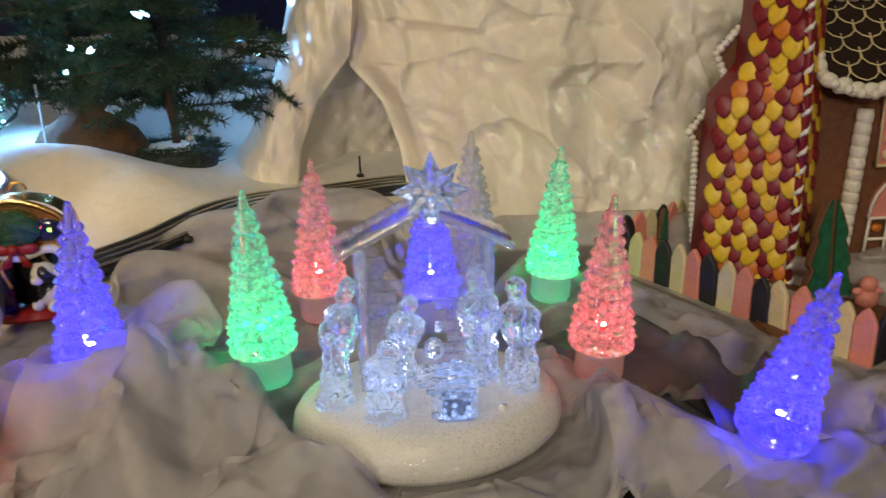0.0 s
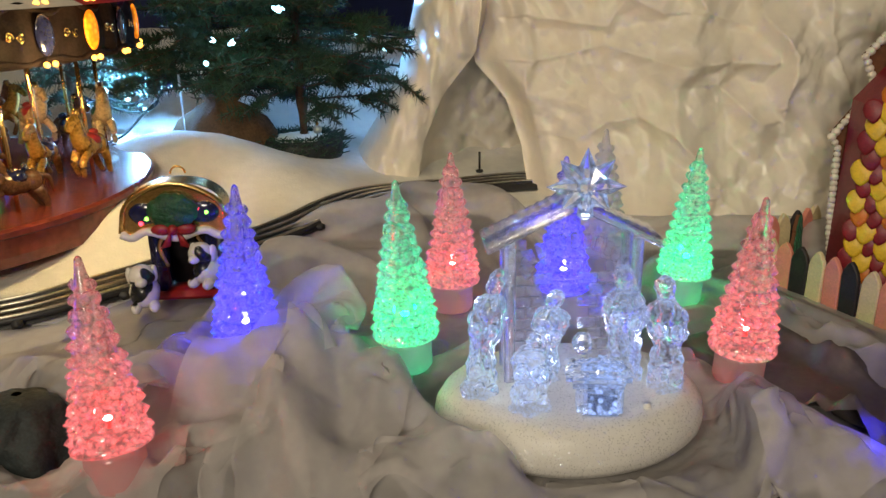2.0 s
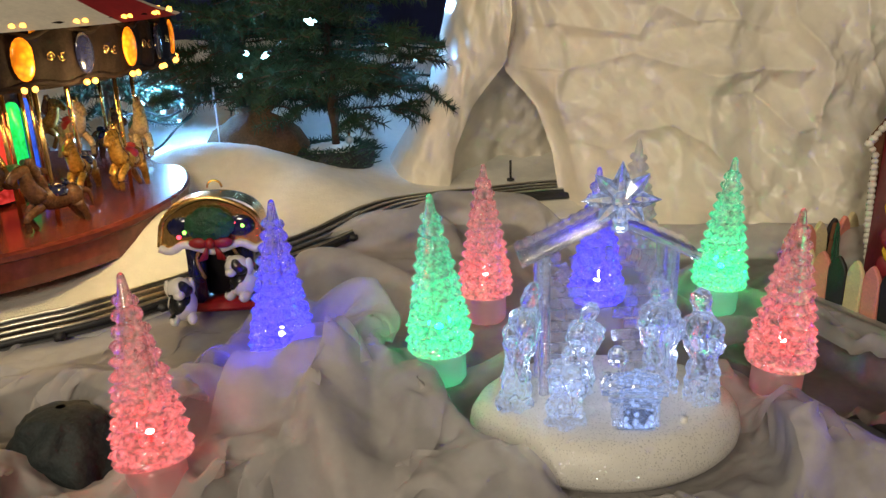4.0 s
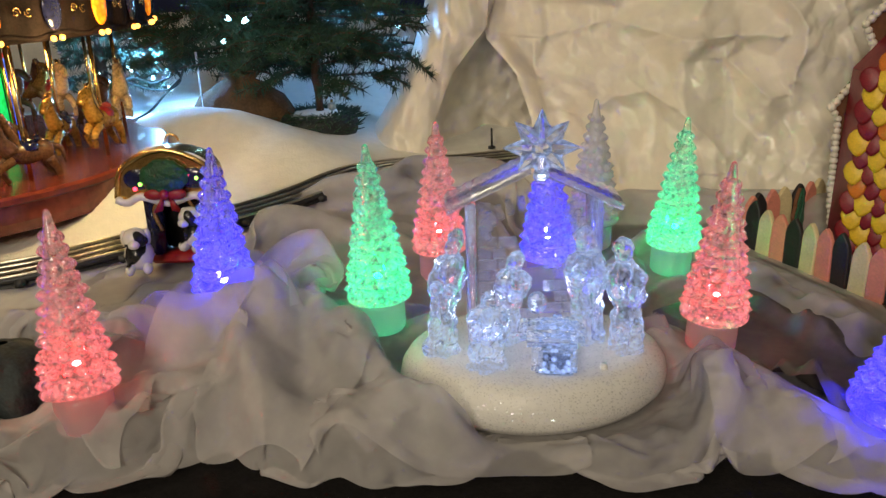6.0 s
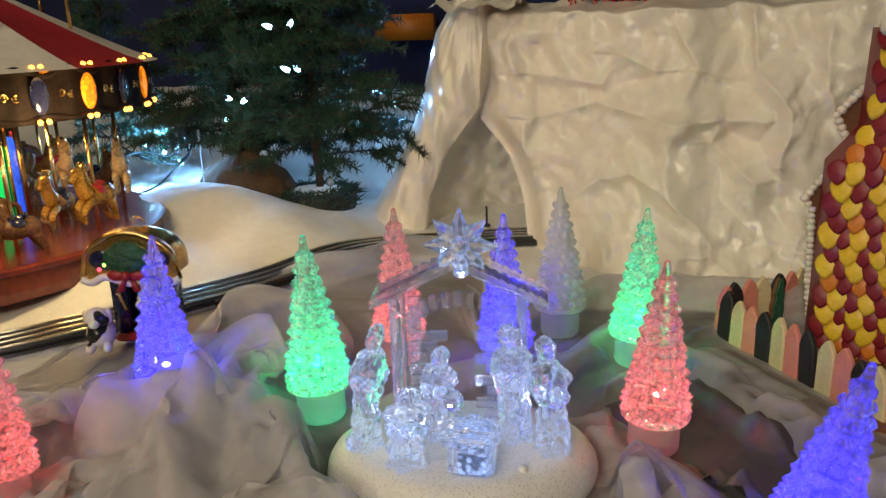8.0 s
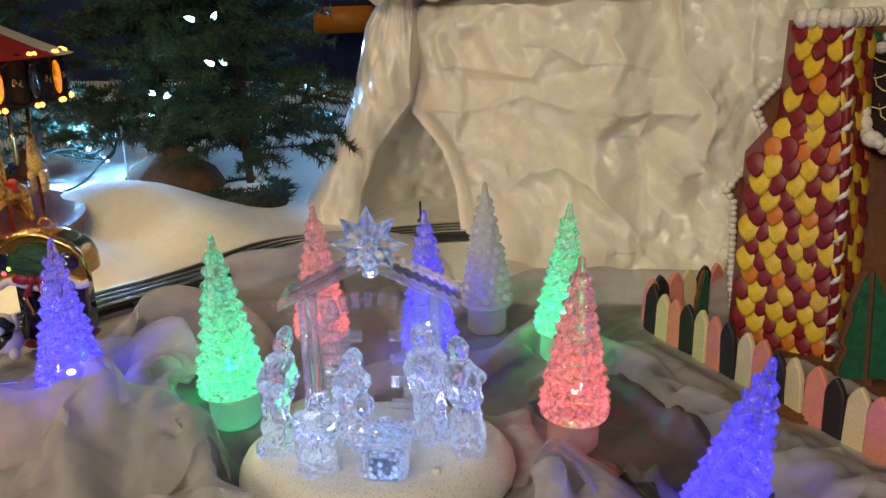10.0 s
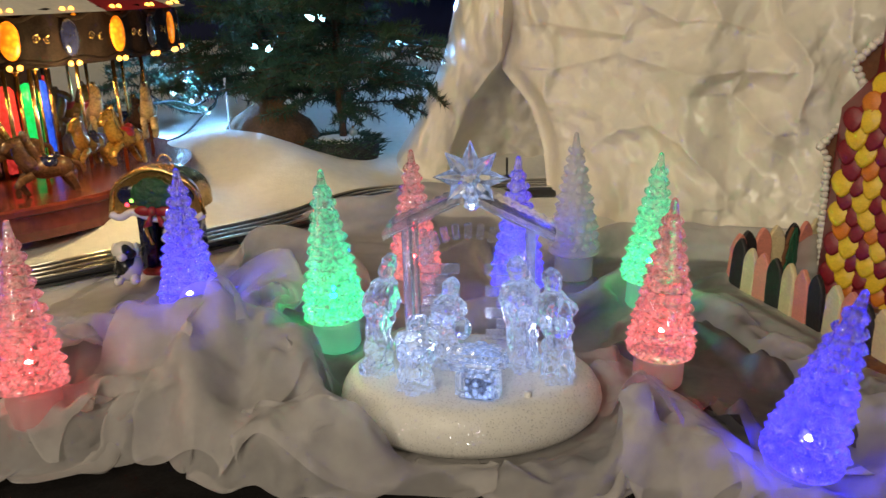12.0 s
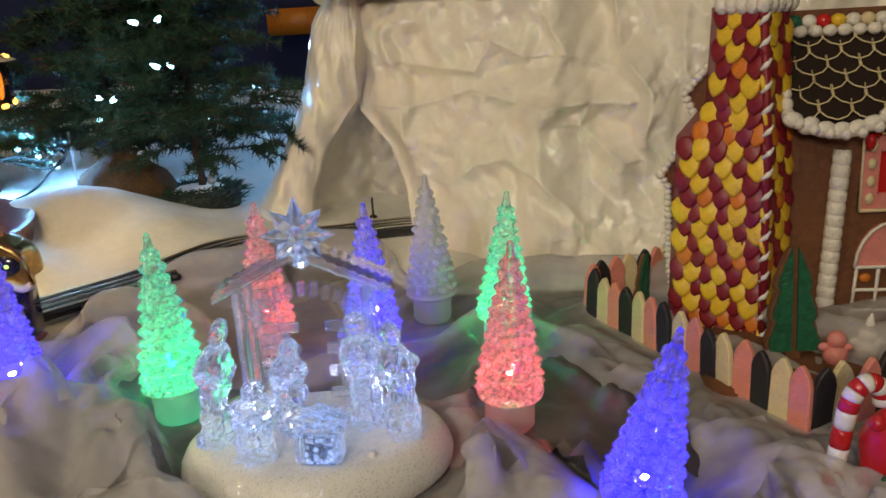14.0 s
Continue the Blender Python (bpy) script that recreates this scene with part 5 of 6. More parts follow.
GLASS, SOCKET = bulb_parts()
for i, p in enumerate(BULBS):
    t = thing("light_bulb", pose(*p, random.uniform(40, 140), random.uniform(-40, 40), random.uniform(0, 360)), "small glowing cool white bulb on the fir" if p[0] > -0.5 else "small glowing cool white bulb lying on the snow", "light bulb", "cool string lights")
    for nm, me in (("glass", GLASS), ("socket", SOCKET)):
        ob = new(nm, me)
        ob.parent = t
for p, e in (((-0.56, 0.60, 0.160), 2.6), ((-0.25, 0.66, 0.20), 0.35), ((-0.36, 0.46, 0.235), 0.05), ((-0.20, 0.72, 0.26), 0.55)):
    point_lamp("string_lamp", p, e * 1.5, (0.22, 0.52, 1.0), 0.005)
light_cable = thing("light_cable", pose(0, 0, 0), "dark green string light cable lying over the snow", "cable")
for pts in ([(-0.47, 0.60, 0.22), (-0.497, 0.60, 0.200), (-0.515, 0.60, 0.187), (-0.543, 0.60, 0.158), (-0.529, 0.60, 0.127), (-0.555, 0.60, 0.106), (-0.575, 0.58, 0.083), (-0.60, 0.55, 0.072)],
            [(-0.529, 0.60, 0.127), (-0.56, 0.605, 0.110), (-0.62, 0.61, 0.122), (-0.66, 0.62, 0.14)], [(-0.543, 0.60, 0.158), (-0.52, 0.59, 0.145), (-0.529, 0.60, 0.127)],
            [(-0.63, 0.585, 0.125), (-0.606, 0.61, 0.128), (-0.575, 0.61, 0.12), (-0.545, 0.60, 0.13)], [(-0.30, 0.66, 0.20), (-0.25, 0.665, 0.206), (-0.20, 0.68, 0.2), (-0.15, 0.75, 0.2)]):
    bm = bmesh.new()
    tube(bm, spline(pts, 6), 0.0017, 6)
    part("wire", bm, M["cable"], light_cable)

# ---- the toy booth with two puppies ----
booth = thing("toy_booth", pose(-0.315, 0.125, 0.040, 0, 0, 8), "gold-roofed navy toy booth ornament with a holly wreath", "ornament")
bm = bmesh.new()
box(bm, (-0.026, -0.016, 0), (0.026, 0.020, 0.006), 0.002)
part("plinth", bm, M["bow"], booth)
for s in (-1, 1):
    bm = bmesh.new()
    box(bm, (0.021 * s - 0.006, -0.012, 0.006), (0.021 * s + 0.006, 0.018, 0.062), 0.003)
    part("side_wall", bm, M["navy"], booth)
    bm = bmesh.new()
    tube(bm, spline([(0.012 * s, -0.013, 0.058), (0.017 * s, -0.014, 0.046), (0.012 * s, -0.0145, 0.030)], 5), 0.002, 6)
    part("curtain", bm, M["gold"], booth)
bm = bmesh.new()
box(bm, (-0.016, 0.010, 0.006), (0.016, 0.018, 0.060), 0.001)
part("back_wall", bm, M["black"], booth)


def booth_roof(u, v):
    a = math.pi * u
    y = -0.020 + 0.048 * v
    k = 1 - 0.9 * max(0, v - 0.35) ** 2
    return Vector((-0.0415 * k * math.cos(a), y, 0.066 + (0.036 * k) * math.sin(a) ** 0.62))


bm = bmesh.new()
grid_mesh(bm, 32, 10, booth_roof)
part("roof", bm, M["gold"], booth, "mirror-bright gold domed roof")
bm = bmesh.new()
out = [(-0.043, 0.062), (-0.034, 0.059), (-0.022, 0.064), (0.0, 0.058), (0.022, 0.064), (0.034, 0.059), (0.043, 0.062)] + [(0.0405 * math.cos(t), 0.066 + 0.034 * math.sin(t) ** 0.66 + 0.0015 * math.cos(4 * t)) for t in [k * math.pi / 14 for k in range(1, 14)]]
prism(bm, out, 0.004, Matrix.Translation((0, -0.018, 0)))
part("gable", bm, M["gold"], booth, "gold scalloped gable", False)
for s in (-1, 1):
    bm = bmesh.new()
    ball(bm, (0.023 * s, -0.0225, 0.0775), 0.0125, (1.0, 0.25, 0.72), 16)
    part("dark_oval", bm, M["navy"], booth, "navy oval inlay")
bm = bmesh.new()
tube(bm, [(x, -0.0225, z) for x, z in out + out[:1]], 0.0022, 6)
part("gable_trim", bm, M["gold"], booth, "gold scalloped trim")
bm = bmesh.new()
tube(bm, spline([(x, -0.0235, z - 0.001) for x, z in out[:7]], 4), 0.0034, 7)
part("lower_trim", bm, M["fur"], booth, "cream scalloped lower edge")
bm = bmesh.new()
ball(bm, (0, -0.026, 0.080), 0.020, (1.0, 0.38, 0.72), 30)
for v in bm.verts:
    v.co += 0.0022 * Vector((wave(v.co.x * 260, v.co.z * 260, 1), wave(v.co.x * 260, v.co.z * 260, 5) * 1.5, wave(v.co.x * 260, v.co.z * 260, 9)))
part("wreath", bm, M["wreath"], booth, "dark green holly wreath")
bm = bmesh.new()
for s in (-1, 1):
    ball(bm, (0.009 * s, -0.029, 0.066), 0.006, (1.5, 0.6, 0.8), 10)
    prism(bm, [(0.002 * s, 0.066), (0.012 * s, 0.050), (0.004 * s, 0.052)][::s], 0.003, Matrix.Translation((0, -0.027, 0)))
ball(bm, (0, -0.031, 0.066), 0.0045, seg=8)
part("bow", bm, M["bow"], booth, "red ribbon bow")
for i, (x, z, k) in enumerate(((-0.026, 0.070, "ledred"), (-0.021, 0.074, "ledgreen"), (0.019, 0.081, "ledred"), (0.026, 0.078, "ledgreen"))):
    bm = bmesh.new()
    ball(bm, (x, -0.0245, z), 0.0019, seg=8)
    part("lamp_bead", bm, M[k], booth, "tiny red lamp" if k == "ledred" else "tiny green lamp")
bm = bmesh.new()
tube(bm, [(0.006 * math.cos(t), 0.004, 0.103 + 0.006 * math.sin(t)) for t in [k * 0.35 for k in range(10)]], 0.0009, 6)
part("hanger", bm, M["brass"], booth, "brass hanging loop")


def puppy():
    bm = bmesh.new()
    ball(bm, (0, 0, 0.012), 0.011, (0.95, 1.1, 1.05), 14)
    ball(bm, (0, -0.006, 0.026), 0.0085, (1.05, 1, 0.95), 14)
    ball(bm, (0, -0.014, 0.024), 0.0042, (1, 1.1, 0.8), 10)
    for s in (-1, 1):
        ball(bm, (0.008 * s, -0.003, 0.026), 0.0045, (0.6, 0.9, 1.4), 8)
        ball(bm, (0.006 * s, -0.009, 0.004), 0.0042, (0.9, 1.5, 1), 8)
    for v in bm.verts:
        v.co += 0.0006 * Vector((wave(v.co.x * 400, v.co.y * 400), wave(v.co.y * 400, v.co.z * 400), 0))
    return bm


for m, sc in ((pose(-0.338, 0.088, 0.042, 0, 0, 20), 1.15), (pose(-0.287, 0.096, 0.060, 0, 0, -15), 1.1)):
    ob = part("puppy_statue", puppy(), M["spotted"])
    ob.matrix_world = m @ Matrix.Diagonal((sc, sc, sc, 1))
    tagged(ob, "small white and black glazed puppy figurine before the toy booth", "figurine", "puppies")
bm = bmesh.new()
grid_mesh(bm, 60, 28, lambda u, v: Vector((0.040 * math.cos(2 * math.pi * u), 0.034 * math.sin(2 * math.pi * u), 0)) * math.sin(0.08 + 1.55 * (1 - v)) * (1 + 0.30 * wave(2 * math.cos(2 * math.pi * u), 2 * math.sin(2 * math.pi * u), v * 3) + 0.10 * abs(wave(5 * math.cos(2 * math.pi * u), 5 * math.sin(2 * math.pi * u), v * 7))) + Vector((0, 0, 0.052 * math.sin(1.55 * v) ** 0.9)), True)
ob = part("dark_sack", bm, M["pot"])
ob.matrix_world = pose(-0.352, -0.072, 0.001)
tagged(ob, "dark rounded sack half hidden by the cloth", "sack")

# ---- the gingerbread house ----
house = thing("gingerbread_house", pose(0, 0, 0), "brown gingerbread house with icing, candy chimney and chocolate roof", "gingerbread house")
bm = bmesh.new()
gable = [(0.275, 0.0), (0.268, 0.060), (0.266, 0.128), (0.259, 0.139), (0.292, 0.186), (0.279, 0.213), (0.310, 0.250), (0.340, 0.280), (0.62, 0.280), (0.62, 0.0)]
prism(bm, gable, 0.012, Matrix.Translation((0, 0.302, 0)))
part("gable_wall", bm, M["ginger"], house, "", False)
bm = bmesh.new()
box(bm, (0.345, 0.240, 0.0), (0.62, 0.254, 0.200), 0.002)
part("front_wall", bm, M["ginger"], house, "", False)
bm = bmesh.new()
box(bm, (0.27, 0.10, -0.004), (0.62, 0.31, 0.010), 0.003)
part("ground_board", bm, M["ginger"], house, "", False)


def icing_line(a, b, size, name="icing_bead", mat="icing"):
    a, b = Vector(a), Vector(b)
    n = max(2, int((b - a).length / (size * 1.35)))
    for i in range(n + 1):
        bm = bmesh.new()
        p = a.lerp(b, i / n)
        ball(bm, (0, 0, 0), size * random.uniform(0.85, 1.15), (1, 0.9, 0.9), 8, Matrix.Translation(p) @ Matrix.Rotation(random.uniform(-0.5, 0.5), 4, "Y"))
        part(name, bm, M[mat], house)


for (x0, z0), (x1, z1) in zip(gable[:8], gable[1:8]):
    icing_line((x0 - 0.002, 0.288, z0), (x1 - 0.002, 0.288, z1), 0.0040)

# roof slab over the front wall, with chocolate scales
roof_m = Matrix.Translation((0.350, 0.222, 0.192)) @ Matrix.Rotation(radians(-38), 4, "X")
bm = bmesh.new()
box(bm, (0, 0, 0), (0.27, 0.006, 0.098), 0.001, roof_m)
part("roof", bm, M["choc"], house, "chocolate roof", False)
scale_out = [(-0.0125, 0.016), (-0.0125, 0.004), (-0.008, -0.001), (0.0, -0.004), (0.008, -0.001), (0.0125, 0.004), (0.0125, 0.016)]
bm = bmesh.new()
prism(bm, scale_out, 0.0022)
SCALE = mesh_of("roof_scale", bm, M["choc"], False)
bm = bmesh.new()
tube(bm, [(x, -0.0026, z) for x, z in scale_out], 0.0007, 5)
LINE_ME = mesh_of("icing_line", bm, M["cream"])
for row in range(6):
    for c in range(10):
        ob = new("roof_scale", SCALE)
        ob.parent = house
        ob.matrix_basis = roof_m @ pose(0.012 + 0.026 * c + (0.013 if row % 2 else 0), -0.0008 + 0.0002 * row, 0.004 + 0.0145 * row, -4, 0, random.uniform(-2, 2))
        li = new("icing_line", LINE_ME)
        li.parent = ob
eave = [roof_m @ Vector((x, -0.002, 0.0)) for x in (0.0, 0.27)]
for i in range(22):
    x = 0.352 + 0.0125 * i
    sag = 0.010 * abs(math.sin(i * math.pi / 6))
    bm = bmesh.new()
    ball(bm, (0, 0, 0), 0.0076, (1.2, 0.8, 0.9), 10, Matrix.Translation((x, 0.216, 0.196 - sag)) @ Matrix.Rotation(random.uniform(-0.7, 0.7), 4, "Y"))
    ball(bm, (x + 0.004, 0.213, 0.193 - sag), 0.0048, (1, 1, 1), 8)
    part("icing_swag", bm, M["icing"], house, "white icing swag")
for i in range(9):
    p = roof_m @ Vector((0.0, -0.003, 0.006 + 0.010 * i))
    bm = bmesh.new()
    ball(bm, p, 0.0062, (0.9, 1, 1.1), 8)
    part("icing_bead", bm, M["icing"], house)
for i in range(16):
    p = roof_m @ Vector((0.004 + 0.012 * i, -0.004, 0.097))
    bm = bmesh.new()
    ball(bm, p, 0.0066, (1, 1, 0.9), 9)
    part("gumdrop", bm, M[("icing", "candygreen", "icing", "candyred", "yellow", "icing", "cream")[i % 7]], house)
    bm = bmesh.new()
    ball(bm, p + Vector((0.004, -0.006, -0.008)), 0.0058, (1.1, 1, 0.9), 8)
    part("icing_bead", bm, M["icing"], house)
for k, x in enumerate((0.418, 0.475)):
    bm = bmesh.new()
    ball(bm, (x, 0.226, 0.174), 0.006, (0.7, 0.7, 1.2), 10)
    ball(bm, (x + 0.004, 0.224, 0.182), 0.004, seg=8)
    part("red_candy", bm, M["candyred"], house, "small red candy")
# the piped icing post
for i in range(13):
    bm = bmesh.new()
    z = 0.030 + 0.0108 * i
    revolve(bm, [(0.0062, -0.0070), (0.0075, -0.0040), (0.0078, 0.0015), (0.0066, 0.0072)], 18, Matrix.Translation((0.394 + 0.0004 * i, 0.234, z)), lambda a, zz, j: 1 + 0.06 * math.sin(9 * a))
    part("icing_ring", bm, M["icing"], house)


def frame_of(x0, x1, z0, z1, w):
    bm = bmesh.new()
    for a, b, c, d in ((x0, x0 + w, z0, z1), (x1 - w, x1, z0, z1), (x0 + w, x1 - w, z0, z0 + w), (x0 + w, x1 - w, z1 - w, z1)):
        box(bm, (a, 0.2335, c), (b, 0.2400, d), 0.001)
    return bm


bm = frame_of(0.416, 0.474, 0.114, 0.178, 0.014)
window_a = part("window", bm, M["pinkicing"], house, "pink iced window frame", False)
for i in range(4):
    for x in (0.423, 0.467):
        bm = bmesh.new()
        ball(bm, (x, 0.2325, 0.124 + 0.015 * i), 0.0042, (0.9, 0.6, 1.2), 8)
        part("candy_dot", bm, M["cream"], window_a)
bm = bmesh.new()
tube(bm, [(0.4155, 0.233, 0.1135), (0.4155, 0.233, 0.179), (0.475, 0.233, 0.179), (0.475, 0.233, 0.1135), (0.4155, 0.233, 0.1135)], 0.0018, 6)
part("icing_edge", bm, M["cream"], window_a)
bm = bmesh.new()
box(bm, (0.430, 0.2385, 0.128), (0.460, 0.2405, 0.164))
part("pane", bm, M["candyred"], window_a, "red sugar pane", False)
bm = bmesh.new()
arch = [(0.417, 0.062)] + [(0.445 + 0.028 * math.cos(t), 0.062 + 0.040 * math.sin(t)) for t in [math.pi - k * math.pi / 10 for k in range(1, 10)]] + [(0.473, 0.062)]
prism(bm, arch, 0.004, Matrix.Translation((0, 0.2405, 0)))
arch_win = part("arched_window", bm, M["pinkicing"], house, "arched window with white icing bars and a pink top", False)
for pts in ([(x, 0.2345, z) for x, z in arch + arch[:1]], [(0.419, 0.235, 0.062), (0.417, 0.235, 0.020)], [(0.437, 0.235, 0.062), (0.436, 0.235, 0.020)], [(0.455, 0.235, 0.062), (0.455, 0.235, 0.020)],
            [(0.473, 0.235, 0.062), (0.474, 0.235, 0.020)], [(0.417, 0.235, 0.041), (0.474, 0.235, 0.041)], [(0.417, 0.235, 0.022), (0.474, 0.235, 0.022)]):
    bm = bmesh.new()
    tube(bm, pts, 0.0016, 6)
    part("icing_bar", bm, M["icing"], arch_win)
bm = bmesh.new()
ball(bm, (0.427, 0.236, 0.052), 0.0052, (1, 0.6, 0.8), 10)
part("candy_dot", bm, M["orange"], arch_win, "orange candy")

# the chimney: wide below, narrower above, covered with candy scales
LOW, MID, HIGH = 0.0, 0.175, 0.287
C0 = [Vector(p) for p in ((0.266, 0.244, LOW), (0.335, 0.212, LOW), (0.366, 0.244, LOW), (0.366, 0.285, LOW), (0.266, 0.285, LOW))]
C1 = [Vector(p) for p in ((0.270, 0.244, MID), (0.332, 0.212, MID), (0.360, 0.244, MID), (0.360, 0.285, MID), (0.270, 0.285, MID))]
C2 = [Vector(p) for p in ((0.295, 0.244, 0.205), (0.330, 0.214, 0.205), (0.357, 0.244, 0.205), (0.357, 0.285, 0.205), (0.295, 0.285, 0.205))]
C3 = [Vector(p) for p in ((0.298, 0.244, HIGH), (0.324, 0.216, HIGH), (0.352, 0.244, HIGH), (0.352, 0.285, HIGH), (0.298, 0.285, HIGH))]
bm = bmesh.new()
rings = [[bm.verts.new(p) for p in c] for c in (C0, C1, C2, C3)]
for lo, hi in zip(rings, rings[1:]):
    for i in range(5):
        bm.faces.new((lo[i], lo[(i + 1) % 5], hi[(i + 1) % 5], hi[i]))
bm.faces.new(rings[-1])
bm.faces.new(rings[0][::-1])
chimney = part("chimney", bm, M["crimson"], house, "chimney covered with yellow, orange and crimson candy scales", False)


def petal(mat):
    bm = bmesh.new()
    n = 12
    rim_pts = []
    for i in range(n):
        a = 2 * math.pi * i / n
        x, z = 0.0080 * math.cos(a), 0.0086 * math.sin(a)
        if z < 0:
            x *= 1 - 0.42 * (z / -0.0086) ** 2
            z *= 1.35
        rim_pts.append((x, z))
    back = [bm.verts.new((x, 0, z)) for x, z in rim_pts]
    edge = [bm.verts.new((x, -0.0018, z)) for x, z in rim_pts]
    inner = [bm.verts.new((x * 0.80, -0.0026, z * 0.80)) for x, z in rim_pts]
    for lo, hi in ((back, edge), (edge, inner)):
        for i in range(n):
            bm.faces.new((lo[i], lo[(i + 1) % n], hi[(i + 1) % n], hi[i]))
    bm.faces.new(inner)
    bm.normal_update()
    bmesh.ops.recalc_face_normals(bm, faces=bm.faces)
    return mesh_of("candy_scale", bm, M[mat])


PETAL = {k: petal(k) for k in ("yellow", "orange", "crimson")}


def corner(k, z):
    for a, b in ((C0, C1), (C1, C2), (C2, C3)):
        if z <= b[k].z:
            return a[k].lerp(b[k], (z - a[k].z) / (b[k].z - a[k].z))
    return C3[k]


rows_n = 21
for row in range(rows_n):
    z = 0.008 + 0.0137 * row
    for fa, fb in ((0, 1), (1, 2)):
        a, b = corner(fa, z), corner(fb, z)
        d = b - a
        n = max(1, round(d.length / 0.0130))
        yaw = math.degrees(math.atan2(d.y, d.x))
        for c in range(n):
            p = a + d * ((c + (0.5 if row % 2 else 0.15)) / n)
            if (p - a).length > d.length - 0.003:
                continue
            kind_of = (("yellow", "crimson"), ("crimson", "orange"), ("crimson", "yellow"), ("yellow", "crimson"))[row % 4][(c + row // 4) % 2]
            ob = new("candy_scale", PETAL[kind_of])
            ob.parent = chimney
            ob.matrix_basis = Matrix.Translation(p) @ pose(0, 0, 0, -14 + random.uniform(-4, 4), random.uniform(-11, 11), yaw + random.uniform(-5, 5)) @ Matrix.Diagonal((random.uniform(0.95, 1.1) * dict(yellow=1.14, orange=0.98, crimson=1.06)[kind_of],) * 3 + (1,))
for i in range(16):
    p, q = corner(1, 0.006 + 0.0178 * i), corner(1, 0.006 + 0.0178 * i + 0.009)
    bm = bmesh.new()
    tube(bm, [p + Vector((-0.0040, -0.0035, 0)), p.lerp(q, 0.5) + Vector((0, -0.0060, 0)), q + Vector((0.0040, -0.0035, 0))], lambda t: 0.0014 + 0.0042 * t * (1 - t), 8)
    part("white_stripe", bm, M["candywhite"], chimney, "white candy stripe")
bm = bmesh.new()
tube(bm, [corner(1, z) + Vector((0, -0.003, 0)) for z in (0.0, 0.09, 0.175, 0.205, 0.287)], 0.0035, 8)
part("corner_rope", bm, M["crimson"], chimney)
for i in range(9):
    t = i / 8
    p = C3[0].lerp(C3[1], t * 2) if t < 0.5 else C3[1].lerp(C3[2], t * 2 - 1)
    bm = bmesh.new()
    ball(bm, p + Vector((0, -0.003, 0.002)), 0.0068, (1, 1, 1.2), 9)
    part("icing_bead", bm, M["icing"], chimney)

# ---- the wafer fence ----
def picket(mat):
    bm = bmesh.new()
    prism(bm, [(-0.0086, 0), (0.0086, 0), (0.0086, 0.036), (0.0070, 0.0415), (0.0034, 0.0475), (0, 0.0505), (-0.0034, 0.0475), (-0.0070, 0.0415), (-0.0086, 0.036)], 0.005, Matrix.Translation((0, 0.0025, 0)))
    bmesh.ops.bevel(bm, geom=list(bm.edges), offset=0.0010, segments=1, affect="EDGES")
    return mesh_of("picket", bm, M[mat], False)


PICKET = [picket(k) for k in ("cream", "pinkwafer", "blackwafer")]
fence = thing("wafer_fence", pose(0, 0, 0), "picket fence of cream, pink and black wafers", "fence")
step_v = Vector((0.313 - 0.202, 0.069 - 0.256, 0)) / 12
for i in range(-1, 14):
    p = Vector((0.202, 0.256, 0.002)) + step_v * i
    ob = new("picket", PICKET[i % 3])
    ob.parent = fence
    ob.matrix_basis = Matrix.Translation(p) @ pose(0, 0, 0, random.uniform(-4, 4), random.uniform(-3, 3), math.degrees(math.atan2(step_v.y, step_v.x)) + random.uniform(-8, 8)) @ Matrix.Diagonal((1, 1, random.uniform(0.94, 1.03), 1))
corner_p = Vector((0.202, 0.256, 0.002)) + step_v * 13.3
for i in range(1, 9):
    p = corner_p + Vector((0.0175, 0.0080, 0)) * (i - 0.4)
    ob = new("picket", PICKET[(i + 1) % 3])
    ob.parent = fence
    ob.matrix_basis = Matrix.Translation(p) @ pose(0, 0, 0, random.uniform(-4, 4), random.uniform(-3, 3), 24 + random.uniform(-6, 6))
back_p = Vector((0.192, 0.284, 0.004))
for i, k in enumerate((1, 2, 1, 0, 2, 1, 0)):
    p = back_p + Vector((0.0135, 0.0095, 0.0005)) * i
    ob = new("picket", PICKET[k])
    ob.parent = fence
    ob.matrix_basis = Matrix.Translation(p) @ pose(0, 0, 0, random.uniform(-4, 4), random.uniform(-4, 4), 30 + random.uniform(-8, 8))


def cookie_tree(m, sc):
    t = thing("cookie_tree", m @ Matrix.Diagonal((sc, sc, sc, 1)), "green sugared tree-shaped cookie with a brown edge", "cookie", "cookie trees")
    out = [(0.006, 0), (0.006, 0.008), (0.022, 0.010), (0.023, 0.018), (0.017, 0.034), (0.020, 0.038), (0.019, 0.045), (0.014, 0.060), (0.016, 0.064), (0.015, 0.070), (0.009, 0.086), (0.004, 0.095)]
    full = out + [(-x, z) for x, z in out[::-1]]
    bm = bmesh.new()
    prism(bm, full, 0.006)
    part("cookie", bm, M["ginger"], t, "", False)
    for s in (-1, 1):
        half = [(0.0022, 0.010)] + [(max(0.0022, x - 0.0028), z) for x, z in out[2:]] + [(0.0022, 0.092)]
        bm = bmesh.new()
        prism(bm, [(x * s, z) for x, z in half][::s], 0.003, Matrix.Translation((0, -0.006, 0)))
        part("sugar", bm, M["candygreen"], t, "green sugar coating", False)
    return t


cookie_tree(pose(0.347, 0.165, 0.006, -6, 0, 6), 1.0)
cookie_tree(pose(0.240, 0.300, 0.004, -8, 20, 50), 0.55)


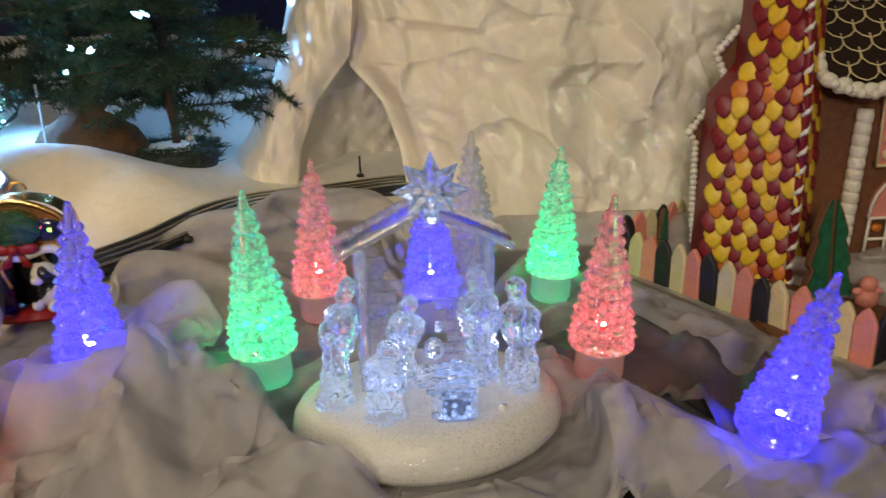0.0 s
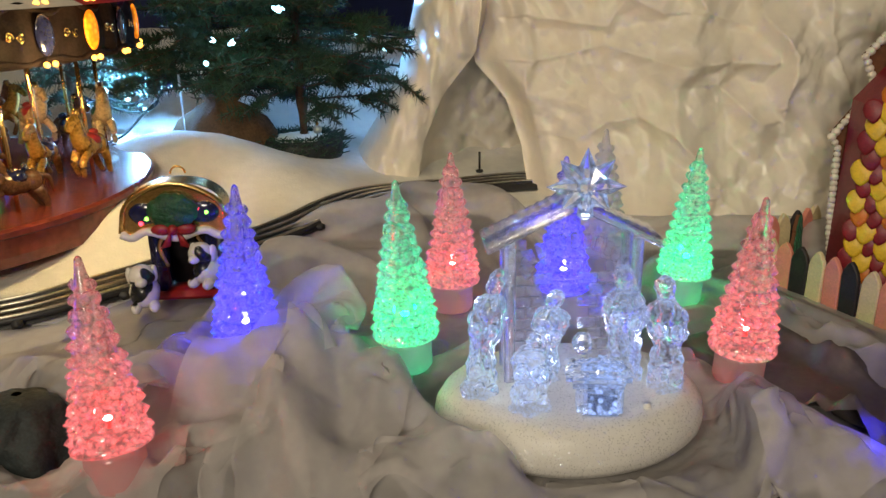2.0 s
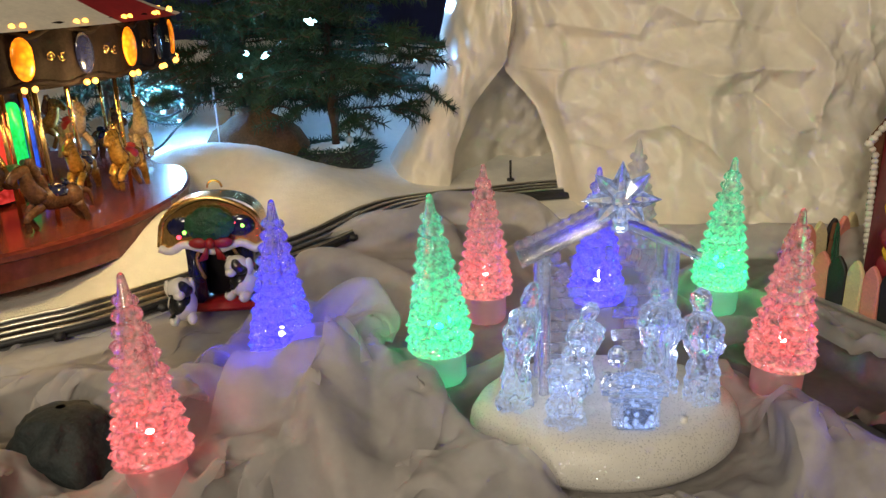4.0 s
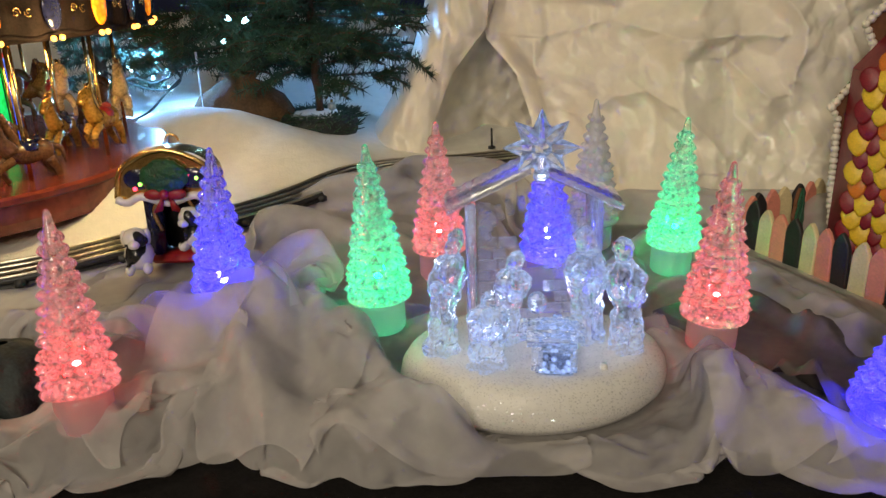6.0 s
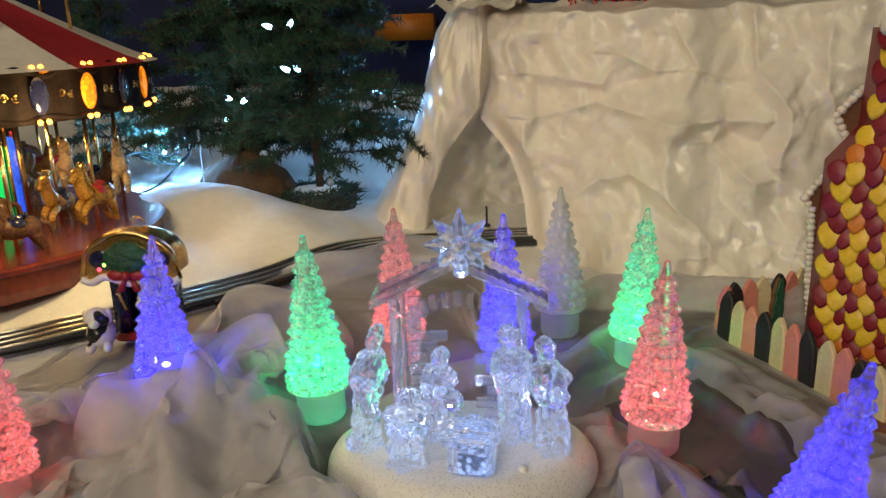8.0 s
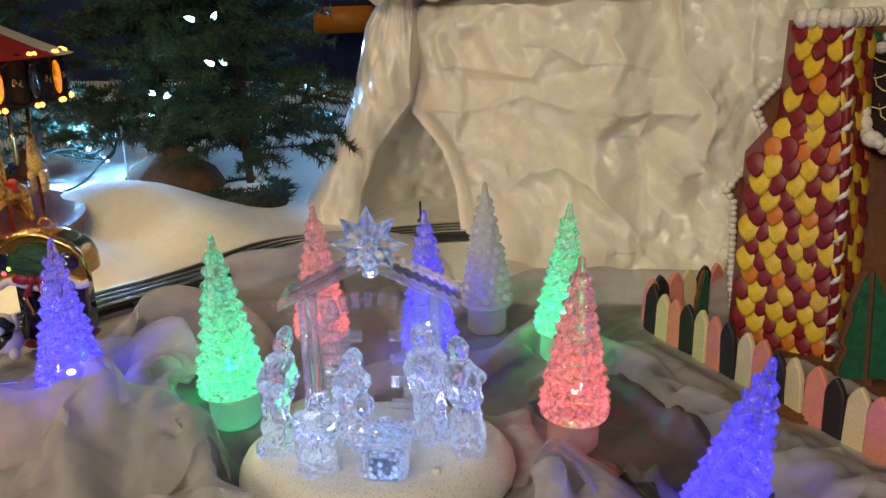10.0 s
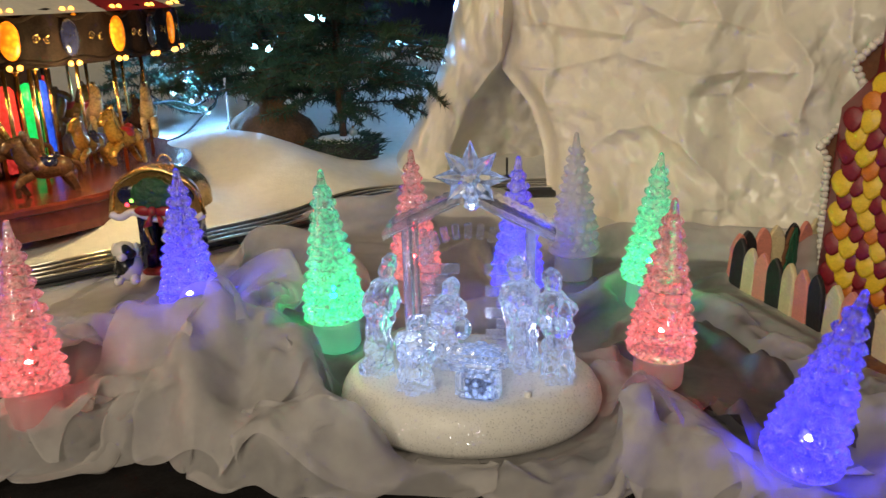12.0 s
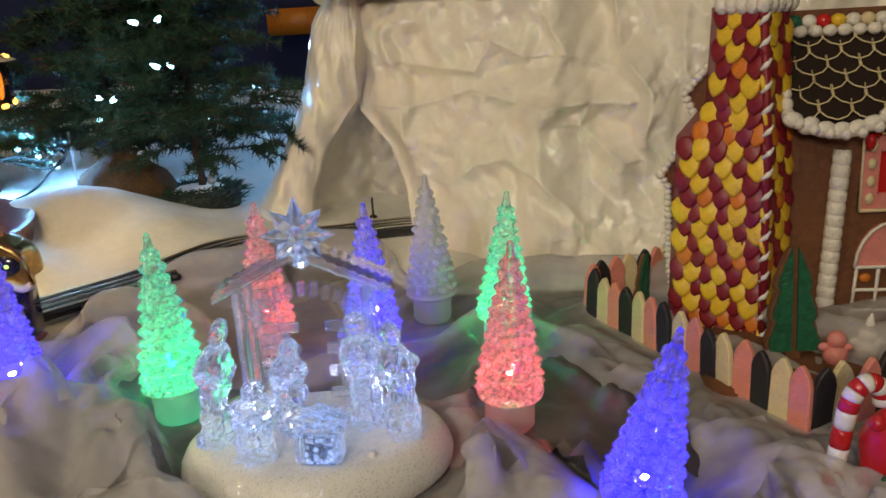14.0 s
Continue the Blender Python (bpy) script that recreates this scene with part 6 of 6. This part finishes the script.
def snow_figure(m, hat, scarf, label):
    """A plain moulded figure of icing: one mesh."""
    bm = bmesh.new()
    ball(bm, (0, 0, 0.009), 0.010, (1, 0.9, 0.95), 14)
    ball(bm, (0, 0, 0.022), 0.0078, (1, 0.9, 0.95), 14)
    for s in (-1, 1):
        ball(bm, (0.009 * s, 0, 0.016), 0.004, (1.3, 0.9, 0.9), 8)
    if hat:
        cyl(bm, (0, 0, 0.027), (0.002, 0, 0.040), 0.006, 0.001, 10)
    ob = part("icing_statue", bm, M[scarf])
    ob.matrix_world = m
    return tagged(ob, label, "figurine")


snow_figure(pose(0.377, 0.150, 0.008), False, "pinkicing", "small pink and white icing figurine behind the fence")
snow_figure(pose(0.402, 0.155, 0.010), True, "icing", "small white icing figurine with a pointed hat")

# ---- candy cane ornament at the table's side ----
cane = thing("candy_cane_ornament", pose(0.322, -0.030, 0.004, 0, 0, 10), "red and white striped candy cane ornament on a white stand", "ornament")
bm = bmesh.new()
revolve(bm, [(0.024, 0), (0.026, 0.003), (0.024, 0.008), (0.015, 0.011), (0.004, 0.012)], 28)
part("stand", bm, M["candywhite"], cane)
curve = spline([(-0.006, 0, 0.008), (-0.003, 0, 0.035), (0.000, 0, 0.058), (0.004, 0, 0.070), (0.012, 0, 0.075), (0.019, 0, 0.070), (0.021, 0, 0.061)], 6)
cuts = list(range(0, len(curve) - 1, 3)) + [len(curve) - 1]
for i, (a, b) in enumerate(zip(cuts, cuts[1:])):
    bm = bmesh.new()
    tube(bm, curve[a:b + 1], 0.0058, 12)
    part("stripe", bm, M["candyred" if i % 2 == 0 else "candywhite"], cane, "red glazed stripe" if i % 2 == 0 else "white glazed stripe")
bm = bmesh.new()
revolve(bm, [(0.018, 0), (0.021, 0.006), (0.019, 0.016), (0.020, 0.024), (0.021, 0.034), (0.017, 0.044), (0.009, 0.052), (0.003, 0.056)], 24, Matrix.Diagonal((1, 0.8, 1, 1)))
ball(bm, (0.004, -0.013, 0.024), 0.011, (1, 0.6, 0.8), 12)
ball(bm, (-0.014, -0.006, 0.047), 0.005, seg=10)
ob = part("red_statue", bm, M["candyred"])
ob.matrix_world = pose(0.351, -0.030, 0.010)
tagged(ob, "round red glazed winter figurine beside the candy cane", "figurine")
bm = bmesh.new()
revolve(bm, [(0.010, 0), (0.011, 0.004), (0.007, 0.018), (0.001, 0.030)], 14)
ob = part("green_cone", bm, M["wreath"])
ob.matrix_world = pose(0.336, -0.055, 0.004)
tagged(ob, "small green glazed cone tree beside the candy cane", "ornament")

# ---- ceiling lamps ----
for x, y in ((0.55, -0.35), (-0.75, -0.25), (-0.9, -1.5)):
    t = thing("ceiling_lamp", pose(x, y, 1.90), "round recessed ceiling lamp with a warm white light", "ceiling lamp", "ceiling lamps")
    bm = bmesh.new()
    revolve(bm, [(0.17, -0.012), (0.18, -0.010), (0.185, 0), (0.16, 0.0)], 28)
    part("trim", bm, M["candywhite"], t)
# unseen lamp body, added to go with the front fill light
added_wall_lamp = thing("added_wall_lamp", pose(-0.3, -2.60, 1.15), "added large round warm white lamp on the room wall, out of view", "wall lamp")
bm = bmesh.new()
revolve(bm, [(0.28, 0), (0.32, 0.02), (0.32, 0.10), (0.31, 0.12), (0.29, 0.10)], 32, Matrix.Rotation(radians(-90), 4, "X"))
part("shade", bm, M["candywhite"], added_wall_lamp)
far_box = thing("orange_box", pose(-0.42, 1.44, 0.26), "orange red box far behind the firs by the wall", "box")
bm = bmesh.new()
box(bm, (-0.07, 0, 0), (0.07, 0.05, 0.06), 0.004)
part("carton", bm, M["orange"], far_box)
